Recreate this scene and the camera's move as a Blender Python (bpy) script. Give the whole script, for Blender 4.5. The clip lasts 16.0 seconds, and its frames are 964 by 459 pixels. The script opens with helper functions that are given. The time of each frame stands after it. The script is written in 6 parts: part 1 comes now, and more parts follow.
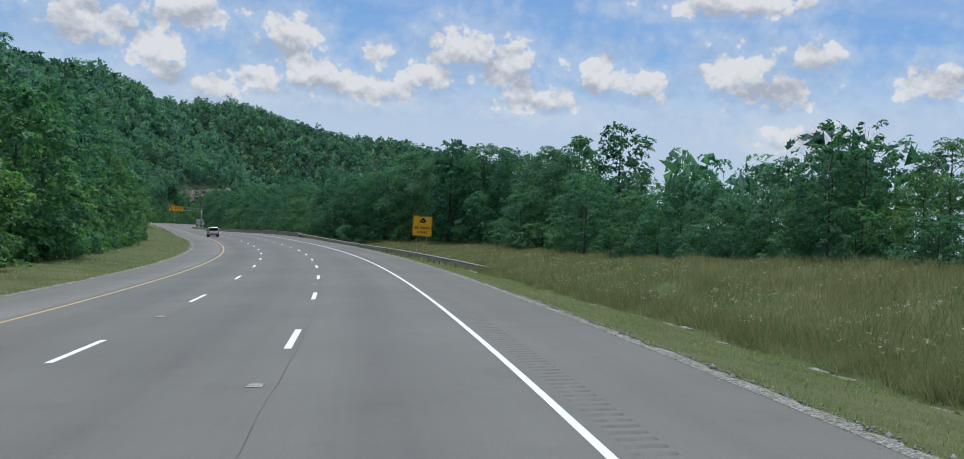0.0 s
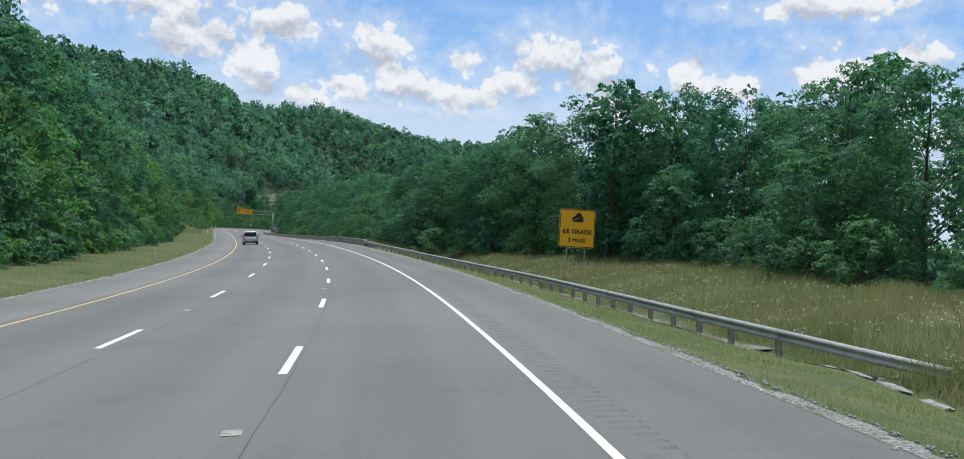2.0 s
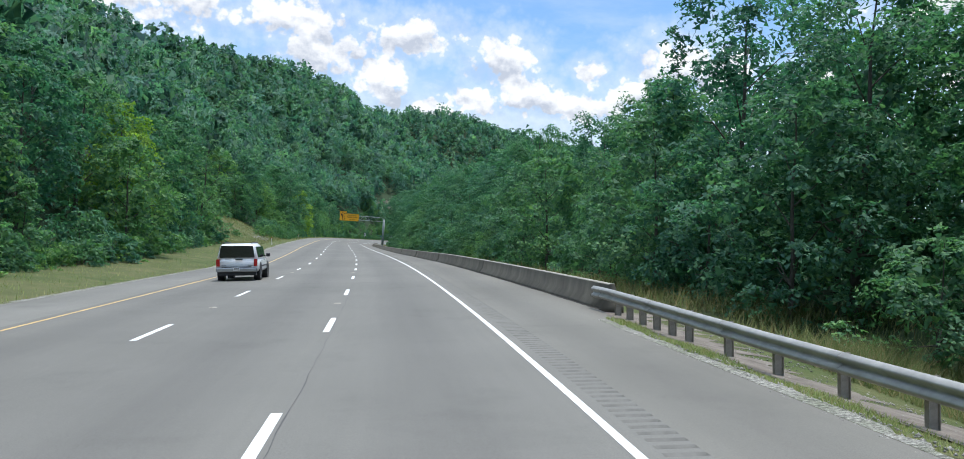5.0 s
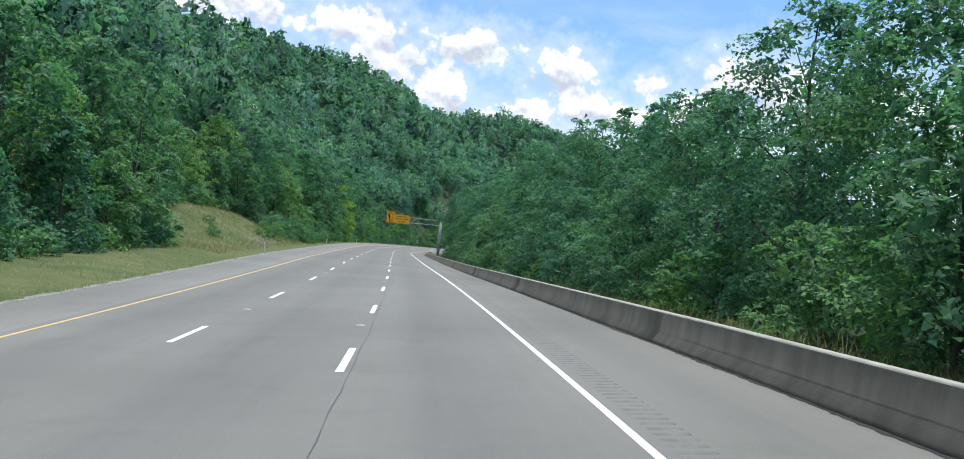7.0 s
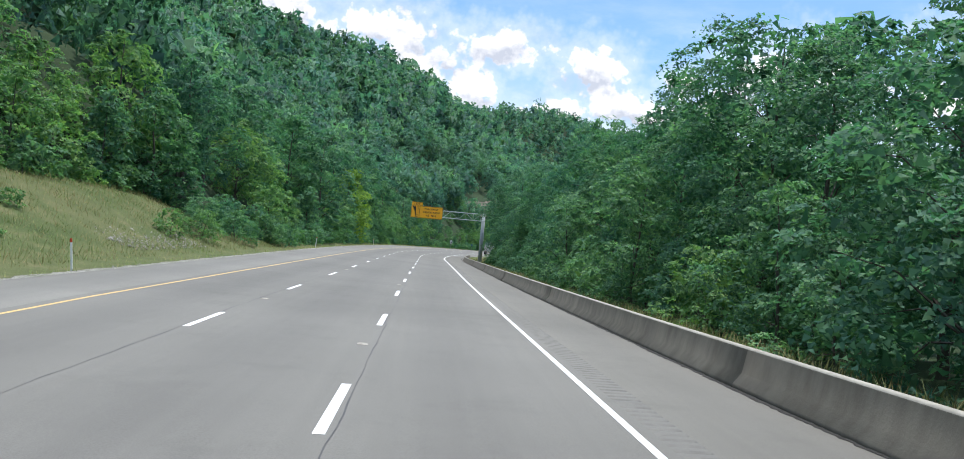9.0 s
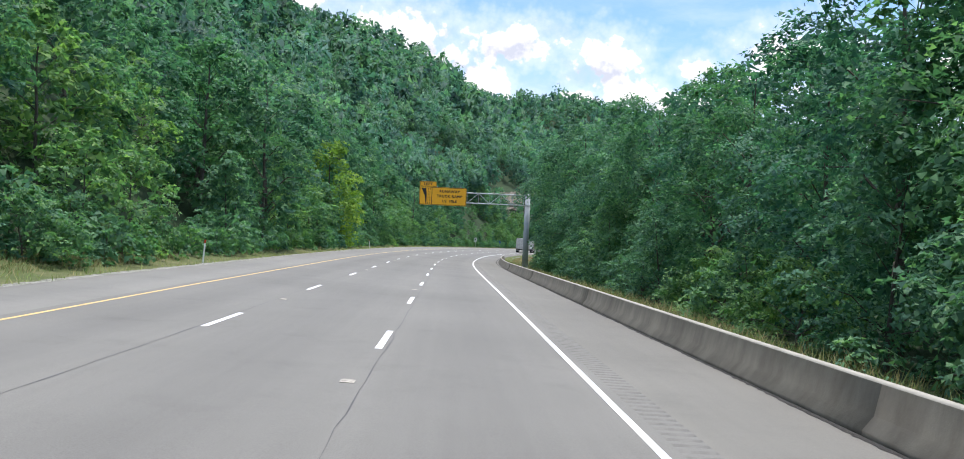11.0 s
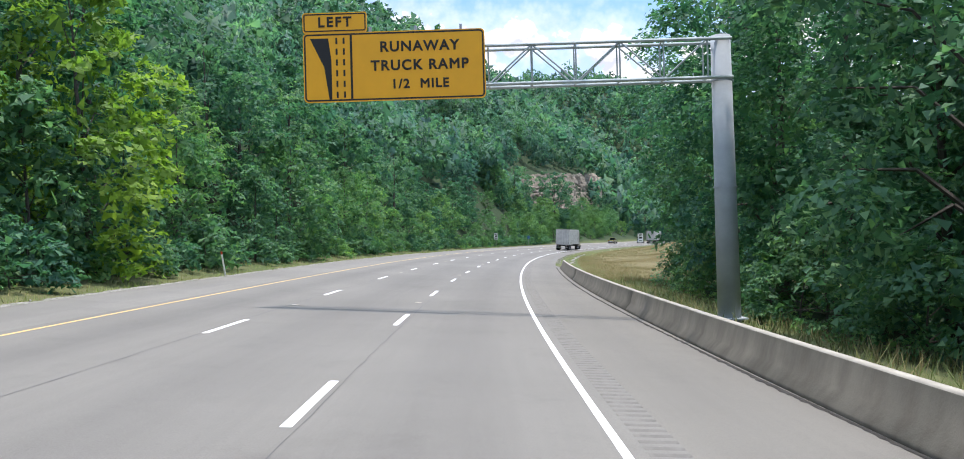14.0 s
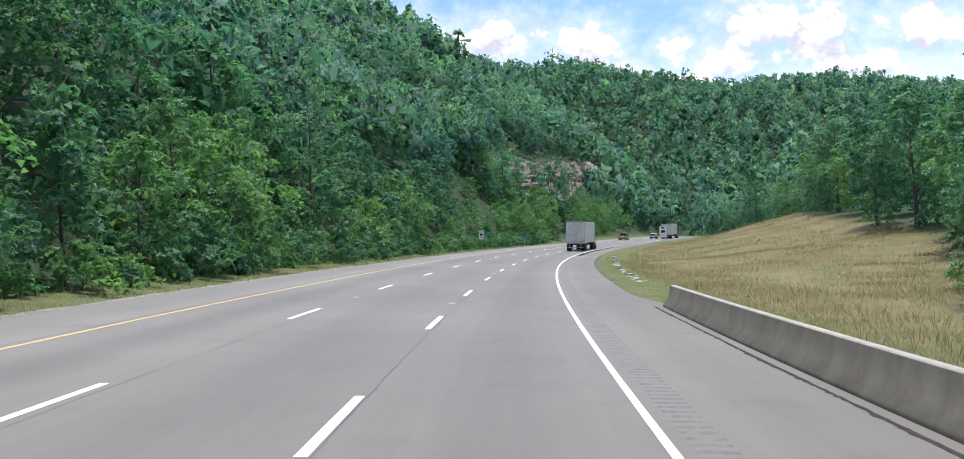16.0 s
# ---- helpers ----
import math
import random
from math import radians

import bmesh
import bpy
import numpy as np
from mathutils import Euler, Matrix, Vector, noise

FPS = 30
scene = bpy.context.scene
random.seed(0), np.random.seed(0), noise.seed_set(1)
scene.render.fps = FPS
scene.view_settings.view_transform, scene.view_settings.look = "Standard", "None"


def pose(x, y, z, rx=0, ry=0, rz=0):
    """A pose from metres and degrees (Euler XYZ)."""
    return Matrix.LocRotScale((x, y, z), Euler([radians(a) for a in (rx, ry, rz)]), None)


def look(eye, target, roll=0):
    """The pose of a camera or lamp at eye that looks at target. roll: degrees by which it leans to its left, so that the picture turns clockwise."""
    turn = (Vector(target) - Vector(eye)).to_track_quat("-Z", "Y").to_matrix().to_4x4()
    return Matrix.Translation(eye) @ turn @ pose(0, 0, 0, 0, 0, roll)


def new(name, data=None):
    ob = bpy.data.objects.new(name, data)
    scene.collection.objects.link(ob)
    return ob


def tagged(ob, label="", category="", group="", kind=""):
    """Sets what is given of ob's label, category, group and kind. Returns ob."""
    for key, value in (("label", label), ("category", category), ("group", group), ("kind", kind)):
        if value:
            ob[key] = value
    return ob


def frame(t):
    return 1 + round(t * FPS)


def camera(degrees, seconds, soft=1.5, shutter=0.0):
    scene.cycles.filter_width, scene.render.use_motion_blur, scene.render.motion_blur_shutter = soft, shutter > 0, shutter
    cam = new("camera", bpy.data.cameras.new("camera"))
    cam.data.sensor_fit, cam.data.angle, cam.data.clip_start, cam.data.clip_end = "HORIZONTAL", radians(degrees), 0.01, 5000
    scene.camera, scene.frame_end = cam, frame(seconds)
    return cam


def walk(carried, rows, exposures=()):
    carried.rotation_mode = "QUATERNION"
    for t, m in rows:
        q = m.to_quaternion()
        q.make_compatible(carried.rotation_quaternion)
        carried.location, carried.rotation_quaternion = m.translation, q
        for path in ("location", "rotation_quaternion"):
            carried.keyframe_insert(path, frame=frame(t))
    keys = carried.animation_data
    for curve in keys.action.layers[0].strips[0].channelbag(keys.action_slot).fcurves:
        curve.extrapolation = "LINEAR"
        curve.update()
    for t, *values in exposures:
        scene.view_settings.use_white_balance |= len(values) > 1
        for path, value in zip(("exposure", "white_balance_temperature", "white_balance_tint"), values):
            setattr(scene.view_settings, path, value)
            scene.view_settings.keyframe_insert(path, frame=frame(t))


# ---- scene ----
cam = camera(57.80, 16.0, 0.9)
PATH = [
    (0.0, (-2.321, 1.327, 1.987), (-0.045, 21.196, 2.224), 3.07),
    (0.5, (-2.490, 14.144, 1.994), (-0.694, 34.062, 2.260), 3.21),
    (1.0, (-2.875, 26.897, 1.995), (-1.611, 46.855, 2.282), 3.31),
    (1.5, (-3.529, 39.519, 2.007), (-2.784, 59.503, 2.280), 3.28),
    (2.0, (-4.460, 52.102, 2.026), (-4.149, 72.098, 2.317), 3.37),
    (2.5, (-5.722, 64.784, 2.052), (-5.870, 84.781, 2.353), 3.40),
    (3.0, (-7.300, 77.630, 2.087), (-7.920, 97.617, 2.416), 3.55),
    (3.5, (-9.204, 90.619, 2.134), (-10.260, 110.588, 2.485), 3.68),
    (4.0, (-11.367, 103.534, 2.194), (-12.898, 123.472, 2.552), 3.72),
    (4.5, (-13.875, 116.418, 2.259), (-15.958, 136.306, 2.627), 3.79),
    (5.0, (-16.643, 129.276, 2.335), (-19.165, 149.113, 2.717), 3.89),
    (7.5, (-33.126, 193.355, 2.461), (-37.089, 212.952, 2.978), 6.24),
    (8.0, (-36.688, 206.195, 2.459), (-40.825, 225.755, 2.976), 6.41),
    (8.5, (-40.290, 219.035, 2.476), (-44.594, 238.559, 2.996), 6.15),
    (9.0, (-43.912, 231.775, 2.499), (-48.375, 251.266, 2.957), 5.32),
    (9.5, (-47.560, 244.461, 2.525), (-52.154, 263.922, 2.955), 4.48),
    (12.0, (-65.685, 308.119, 2.602), (-70.702, 327.477, 2.916), 1.03),
    (12.5, (-69.166, 321.004, 2.610), (-74.228, 340.350, 2.919), -0.05),
    (13.0, (-72.702, 333.828, 2.612), (-77.856, 353.150, 2.931), -1.02),
    (13.5, (-76.311, 346.488, 2.616), (-81.478, 365.806, 2.947), -1.50),
    (14.0, (-79.843, 358.820, 2.619), (-85.027, 378.134, 2.944), -1.65),
    (14.5, (-83.214, 371.000, 2.620), (-88.363, 390.324, 2.948), -1.93),
    (15.0, (-86.441, 383.202, 2.625), (-91.510, 402.546, 2.955), -2.34),
    (15.5, (-89.441, 395.234, 2.638), (-94.410, 414.604, 2.968), -2.79),
    (16.0, (-92.154, 406.905, 2.657), (-96.983, 426.310, 2.991), -3.44),
]
EXPOSURES = [(0.0, -0.52, 6200, 10), (1.5, -0.32, 6250, 10), (2.5, -0.17, 6250, 10), (4.5, 0.0, 6250, 10), (9.0, 0.20, 6400, 12), (12.5, 0.46, 6500, 17), (14.5, 0.50, 6480, 17), (16.0, 0.32, 6450, 18)]
walk(cam, [(t, look(eye, goal, roll)) for t, eye, goal, roll in PATH], EXPOSURES)

# ---- fitted numbers of the place ----
KS = np.arange(-40, 681, 30.0)
BS = np.arange(-40, 681, 60.0)
K_CURVE = [0.00124, 0.00140, 0.00157, 0.00165, 0.00186, 0.00182, 0.00112, 0.00043, 0.00045, 0.00047, 0.00008, -0.00026, 0.00017, -0.00007, -0.00105, -0.00127, -0.00099, -0.00140, -0.00202, -0.00217, -0.00181, -0.00123, -0.00063, -0.00009, 0.00041]
BANK = [-0.0343, -0.0630, -0.0709, -0.0741, -0.0843, -0.0029, 0.0355, 0.0578, 0.0747, 0.0722, 0.0691, 0.0664, 0.0639]
GRADE = [0.0073, 0.0003, 0.0037, 0.0066, -0.0028, -0.0013, 0.0005, -0.0006, 0.0023, 0.0031, 0.0022, 0.0013, 0.0002]
SG = np.arange(-100, 761, 2.0)
I0 = 50
DASH = (17.77, 16.67, 12.038, 13.259, 3.28)   # start of each lane line, cycle of each, length of a dash
ASPHALT_C = (0.153, 0.147, 0.131)
CLOUD_GLOW, SKY_GLOW = 1.06, 0.155
# heaps of cumulus: azimuth to the right of +y, elevation, half width, half height (degrees)
CLOUDS = [(-6.6, 11.8, 2.4, 1.9), (-5.1, 10.1, 2.4, 1.3), (-0.9, 11.8, 1.3, 0.9), (4.7, 12.1, 3.1, 2.0), (7.6, 11.2, 2.4, 1.8), (2.2, 10.4, 3.2, 1.3), (-15.0, 10.8, 2.4, 1.7), (-18.0, 11.6, 3.2, 1.8),
          (-12.7, 13.2, 3.8, 1.3), (-8.5, 9.4, 2.6, 1.2), (22.0, 15.4, 5.6, 0.9), (22.2, 11.3, 3.2, 2.2), (25.0, 10.1, 3.4, 1.6), (26.9, 12.1, 2.0, 1.3), (13.6, 11.2, 2.6, 1.8), (16.7, 10.2, 2.4, 1.2),
          (33.9, 10.4, 3.0, 1.3), (26.6, 7.4, 2.6, 1.0), (-10.9, 8.6, 1.8, 1.0), (-13.9, 9.2, 1.4, 0.9), (9.5, 9.4, 4.0, 1.1), (-1.5, 9.4, 3.4, 1.0), (-20.4, 13.6, 4.0, 1.4),
          (-30.0, 14.0, 6.0, 2.5), (48.0, 14.0, 8.0, 4.0), (70.0, 16.0, 9.0, 4.0), (-60.0, 18.0, 9.0, 4.0), (120.0, 15.0, 12.0, 4.0), (170.0, 17.0, 12.0, 5.0), (-120.0, 16.0, 12.0, 4.0)]
BARRIER = (154.5, 447.5)
RAIL0 = 70.5
MARK = (13.8, 24.9)
MEADOW_RISE = 3.6
GRADE_SIGN = (107.2, 12.3, 3.28, 2.5, 5.0)          # s, lat, height of the centre (world), side, turn
GANTRY = (397.0, 6.3, 5.75, 2.2, 7.22, -13.28)       # s, lat of the column; panel width, height, its lower edge (world), its left end from the column
GANTRY_TURN = 0.0
YELLOW_TREE = (409.0, -20.0)
CUT = (622.0, 792.0, 40.0, 46.0)
HILL_TREES = [(484, 30, "oak", 0.8), (492, 35, "maple", 1.0), (506, 33, "oak", 0.85), (514, 31.5, "tall", 0.72), (524, 38, "oak2", 0.9), (540, 36, "maple", 1.1), (556, 35, "oak", 0.9), (572, 35, "maple", 1.1),
              (590, 37, "oak2", 0.85), (610, 38, "oak", 0.85), (500, 44, "oak2", 0.95), (530, 46, "tall", 0.8), (563, 44, "oak2", 0.9), (596, 47, "oak", 0.9),
              (630, 40, "maple", 1.1), (650, 36, "oak", 0.8), (670, 30, "maple", 1.0), (690, 22, "oak2", 0.8), (640, 50, "oak2", 0.9)]
DELINEATORS = [(131.7, -16.9, -3), (271.0, -15.9, -8), (413.0, -15.0, -10), (336.0, -15.2, 4)]
VEH = {"suv": (174.2, -9.15), "truck": (540.0, -1.85), "truck2": (668.0, -1.85), "pickup": (640.0, -9.1), "car": (668.0, -5.5), "car2": (690.0, -5.5)}
LIMIT_SIGN = (612.0, 4.8, 1.5, 2.4, 1.3)

# ---- light: a summer noon sun almost overhead, blue sky with cumulus ----
SUN_AZ, SUN_EL = 22.0, 76.5          # degrees to the right of +y, degrees up
az, el = radians(SUN_AZ), radians(SUN_EL)
sun_dir = Vector((math.sin(az) * math.cos(el), math.cos(az) * math.cos(el), math.sin(el)))
sun = new("sun", bpy.data.lights.new("sun", "SUN"))
sun.data.energy, sun.data.angle, sun.data.color = 3.6, radians(1.0), (1.0, 0.95, 0.87)
sun.matrix_world = look(sun_dir * 300, (0, 0, 0))

world = bpy.data.worlds.new("sky")
scene.world = world
world.use_nodes = True
wt = world.node_tree
wt.nodes.clear()


def wmath(op, a, b=None, clamp=False):
    nd = wt.nodes.new("ShaderNodeMath")
    nd.operation, nd.use_clamp = op, clamp
    for i, v in enumerate((a, b)):
        if v is None:
            continue
        if isinstance(v, (int, float)):
            nd.inputs[i].default_value = v
        else:
            wt.links.new(v, nd.inputs[i])
    return nd.outputs[0]


def wramp(val, lo, hi, a=0.0, b=1.0):
    nd = wt.nodes.new("ShaderNodeMapRange")
    nd.interpolation_type = "SMOOTHSTEP"
    wt.links.new(val, nd.inputs[0])
    for i, v in enumerate((lo, hi, a, b)):
        nd.inputs[1 + i].default_value = v
    return nd.outputs[0]


sky = wt.nodes.new("ShaderNodeTexSky")
sky.sky_type, sky.sun_disc = "NISHITA", False
sky.sun_elevation, sky.sun_rotation = el, az
sky.dust_density, sky.air_density, sky.ozone_density = 1.2, 1.0, 2.0
coord = wt.nodes.new("ShaderNodeTexCoord")
gen = coord.outputs["Generated"]
split = wt.nodes.new("ShaderNodeSeparateXYZ")
wt.links.new(gen, split.inputs[0])
dx, dy, dz = split.outputs


def wnoise(scale, detail, rough=0.55, stretch=(1, 1, 1), shift=(0, 0, 0)):
    mp = wt.nodes.new("ShaderNodeMapping")
    mp.inputs["Scale"].default_value = stretch
    mp.inputs["Location"].default_value = shift
    wt.links.new(gen, mp.inputs[0])
    nd = wt.nodes.new("ShaderNodeTexNoise")
    nd.inputs["Scale"].default_value, nd.inputs["Detail"].default_value, nd.inputs["Roughness"].default_value = scale, detail, rough
    wt.links.new(mp.outputs[0], nd.inputs["Vector"])
    return nd.outputs[0]


def cloud_heap(azimuth, elev, half_w, half_h):
    """A soft heap of cumulus: 1 at its heart, 0 outside, and how far down it one looks (degrees, azimuth to the right of +y)."""
    u = wmath("DIVIDE", wmath("SUBTRACT", azim, radians(azimuth)), radians(half_w))
    v = wmath("DIVIDE", wmath("SUBTRACT", elev_now, radians(elev)), radians(half_h))
    r2 = wmath("ADD", wmath("MULTIPLY", u, u), wmath("MULTIPLY", v, v))
    return wmath("SUBTRACT", 1.0, wmath("SQRT", r2)), wramp(v, 0.35, -0.75)


puff = wnoise(46.0, 9.0, 0.58, (1, 1, 1.15))
billow = wnoise(15.0, 4.0, 0.5, (1, 1, 1.3), (0.3, 0.1, 0.2))
cell = wt.nodes.new("ShaderNodeTexVoronoi")      # cauliflower heads
cell.inputs["Scale"].default_value = 52.0
cell.inputs["Detail"].default_value, cell.inputs["Roughness"].default_value = 2.0, 0.55
wt.links.new(gen, cell.inputs["Vector"])
heads = wmath("SUBTRACT", 0.45, cell.outputs["Distance"])
azim, elev_now = wmath("ARCTAN2", dx, dy), wmath("ARCSINE", dz)
heaps, foot = None, None
for heap in CLOUDS:
    h, low_side = cloud_heap(*heap)
    heaps = h if heaps is None else wmath("MAXIMUM", heaps, h)
    low_side = wmath("MULTIPLY", low_side, wramp(h, -0.2, 0.3))
    foot = low_side if foot is None else wmath("MAXIMUM", foot, low_side)
rough_edge = wmath("ADD", wmath("MULTIPLY", wmath("SUBTRACT", puff, 0.5), 1.0), wmath("ADD", wmath("MULTIPLY", wmath("SUBTRACT", billow, 0.5), 1.3), wmath("MULTIPLY", heads, 0.75)))
shape = wmath("ADD", heaps, rough_edge)
dense = wmath("MAXIMUM", wramp(shape, -0.46, 0.06), wmath("MULTIPLY", wramp(shape, -1.7, -0.1), 0.52))
# a veil of thin high cloud, thickest near the horizon
streak = wramp(wnoise(6.0, 8.0, 0.62, (1, 1, 3.5), (1.3, 0.2, 0.5)), 0.42, 0.75)
veil = wmath("MULTIPLY", streak, wramp(dz, 0.40, 0.08, 0.05, 0.75))
veil = wmath("MAXIMUM", veil, wramp(dz, 0.235, 0.11, 0.0, 0.90))
cover = wmath("MAXIMUM", wmath("MAXIMUM", wmath("MULTIPLY", dense, 0.97), veil), wramp(dz, 0.42, 0.75, 0.0, 0.85))
# shaded bellies and bright heads
above = wmath("SUBTRACT", wnoise(15.0, 4.0, 0.5, (1, 1, 1.3), (0.3, 0.1, 0.226)), billow)
above_fine = wmath("SUBTRACT", wnoise(46.0, 9.0, 0.58, (1, 1, 1.15), (0.0, 0.0, 0.008)), puff)
belly = wmath("ADD", wmath("ADD", wmath("MULTIPLY", above, 3.6), wmath("MULTIPLY", above_fine, 2.4)), wmath("ADD", wmath("MULTIPLY", foot, 0.55), 0.12), True)
shade = wt.nodes.new("ShaderNodeMix")
shade.data_type = "RGBA"
wt.links.new(belly, shade.inputs[0])
shade.inputs[6].default_value = (1.0, 1.0, 1.0, 1)
shade.inputs[7].default_value = (0.56, 0.60, 0.68, 1)
veilmix = wt.nodes.new("ShaderNodeMix")
veilmix.data_type = "RGBA"
wt.links.new(dense, veilmix.inputs[0])
veilmix.inputs[6].default_value = (0.68, 0.80, 0.96, 1)
wt.links.new(shade.outputs[2], veilmix.inputs[7])
cloud_bg = wt.nodes.new("ShaderNodeBackground")
wt.links.new(veilmix.outputs[2], cloud_bg.inputs[0])
# thin bright cloud overhead veils the sun
wt.links.new(wramp(dz, 0.42, 0.92, CLOUD_GLOW, CLOUD_GLOW * 2.3), cloud_bg.inputs[1])
sky_bg = wt.nodes.new("ShaderNodeBackground")
deep = wt.nodes.new("ShaderNodeMix")
deep.data_type, deep.blend_type = "RGBA", "MULTIPLY"
deep.inputs[0].default_value = 1.0
deep.inputs[7].default_value = (0.74, 0.95, 1.12, 1)
wt.links.new(sky.outputs[0], deep.inputs[6])
wt.links.new(deep.outputs[2], sky_bg.inputs[0])
sky_bg.inputs[1].default_value = SKY_GLOW
mixbg = wt.nodes.new("ShaderNodeMixShader")
wt.links.new(cover, mixbg.inputs[0])
wt.links.new(sky_bg.outputs[0], mixbg.inputs[1])
wt.links.new(cloud_bg.outputs[0], mixbg.inputs[2])
wout = wt.nodes.new("ShaderNodeOutputWorld")
wt.links.new(mixbg.outputs[0], wout.inputs[0])


# ---- materials ----
class Mat:
    """A small node builder for one procedural material."""

    def __init__(self, name, rough=0.7, metal=0.0, spec=0.4):
        self.m = bpy.data.materials.new(name)
        self.m.use_nodes = True
        self.t = self.m.node_tree
        self.b = self.t.nodes["Principled BSDF"]
        self.b.inputs["Roughness"].default_value = rough
        self.b.inputs["Metallic"].default_value = metal
        self.b.inputs["Specular IOR Level"].default_value = spec
        self.co = self.t.nodes.new("ShaderNodeTexCoord")

    def link(self, a, b):
        self.t.links.new(a, b)

    def noise(self, scale, detail=4, rough=0.6, stretch=(1, 1, 1), src="Object"):
        mp = self.t.nodes.new("ShaderNodeMapping")
        mp.inputs["Scale"].default_value = stretch
        self.link(self.co.outputs[src], mp.inputs[0])
        nd = self.t.nodes.new("ShaderNodeTexNoise")
        nd.inputs["Scale"].default_value, nd.inputs["Detail"].default_value, nd.inputs["Roughness"].default_value = scale, detail, rough
        self.link(mp.outputs[0], nd.inputs["Vector"])
        return nd.outputs[0]

    def ramp(self, val, stops):
        nd = self.t.nodes.new("ShaderNodeValToRGB")
        cr = nd.color_ramp
        cr.elements[0].position, cr.elements[0].color = stops[0][0], (*stops[0][1], 1)
        cr.elements[1].position, cr.elements[1].color = stops[-1][0], (*stops[-1][1], 1)
        for p, c in stops[1:-1]:
            cr.elements.new(p).color = (*c, 1)
        self.link(val, nd.inputs[0])
        return nd.outputs[0]

    def mix(self, fac, a, b, how="MIX"):
        nd = self.t.nodes.new("ShaderNodeMix")
        nd.data_type, nd.blend_type = "RGBA", how
        for v, i in ((fac, 0), (a, 6), (b, 7)):
            if isinstance(v, (int, float)):
                nd.inputs[i].default_value = v
            elif isinstance(v, tuple):
                nd.inputs[i].default_value = (*v, 1)
            else:
                self.link(v, nd.inputs[i])
        return nd.outputs[2]

    def math(self, op, a, b=0.0):
        nd = self.t.nodes.new("ShaderNodeMath")
        nd.operation = op
        for i, v in enumerate((a, b)):
            if isinstance(v, (int, float)):
                nd.inputs[i].default_value = v
            else:
                self.link(v, nd.inputs[i])
        return nd.outputs[0]

    def colour(self, c):
        if isinstance(c, tuple):
            self.b.inputs["Base Color"].default_value = (*c, 1)
        else:
            self.link(c, self.b.inputs["Base Color"])
        return self

    def bump(self, val, strength=0.3, dist=0.02):
        nd = self.t.nodes.new("ShaderNodeBump")
        nd.inputs["Strength"].default_value, nd.inputs["Distance"].default_value = strength, dist
        self.link(val, nd.inputs["Height"])
        self.link(nd.outputs[0], self.b.inputs["Normal"])
        return self

    def island(self):
        return self.t.nodes.new("ShaderNodeNewGeometry").outputs["Random Per Island"]

    def obrand(self):
        return self.t.nodes.new("ShaderNodeObjectInfo").outputs["Random"]


def worn(name, c, rough=0.6, metal=0.0, var=0.25, scale=3.0, bump=0.15, spec=0.4):
    """A plain painted, metal or concrete surface with stains at two scales and fine relief."""
    m = Mat(name, rough, metal, spec)
    d = tuple(x * (1 - var) for x in c)
    l = tuple(min(1.0, x * (1 + var * 0.6)) for x in c)
    a = m.ramp(m.noise(scale, 5), [(0.3, d), (0.7, l)])
    m.colour(m.mix(m.math("MULTIPLY", m.noise(scale * 14, 3), 0.35), a, d))
    m.bump(m.noise(scale * 20, 3), bump, 0.01)
    return m.m


def leaf_mat(name, dark, mid, light, through_c, joined=False):
    """Leaves: colour varied leaf by leaf and tree by tree, with light shining through them."""
    m = Mat(name, 0.62, 0, 0.18)
    c = m.ramp(m.island(), [(0.0, dark), (0.55, mid), (1.0, light)])
    which = m.obrand()
    if joined:      # many trees in one mesh carry their own number
        at = m.t.nodes.new("ShaderNodeAttribute")
        at.attribute_name = "tree_number"
        which = at.outputs["Fac"]
        c = m.mix(1.0, c, m.ramp(m.math("FRACT", m.math("MULTIPLY", which, 7.0)), [(0.0, (0.66, 0.68, 0.72)), (1.0, (1.3, 1.3, 1.25))]), "MULTIPLY")
    tint = m.ramp(which, [(0.0, (0.74, 0.88, 1.0)), (0.5, (1.0, 1.0, 1.0)), (1.0, (1.14, 1.10, 0.92))])
    c = m.mix(1.0, c, tint, "MULTIPLY")
    big = m.ramp(m.noise(0.13, 3, 0.6), [(0.32, (0.62, 0.70, 0.80)), (0.5, (0.95, 0.97, 1.0)), (0.68, (1.26, 1.18, 0.98))])
    c = m.mix(1.0, c, big, "MULTIPLY")
    m.colour(c)
    tr = m.t.nodes.new("ShaderNodeBsdfTranslucent")
    m.link(m.mix(1.0, c, through_c, "MULTIPLY"), tr.inputs[0])
    ms = m.t.nodes.new("ShaderNodeMixShader")
    ms.inputs[0].default_value = 0.42
    m.link(m.b.outputs[0], ms.inputs[1])
    m.link(tr.outputs[0], ms.inputs[2])
    m.link(ms.outputs[0], m.t.nodes["Material Output"].inputs[0])
    return m.m


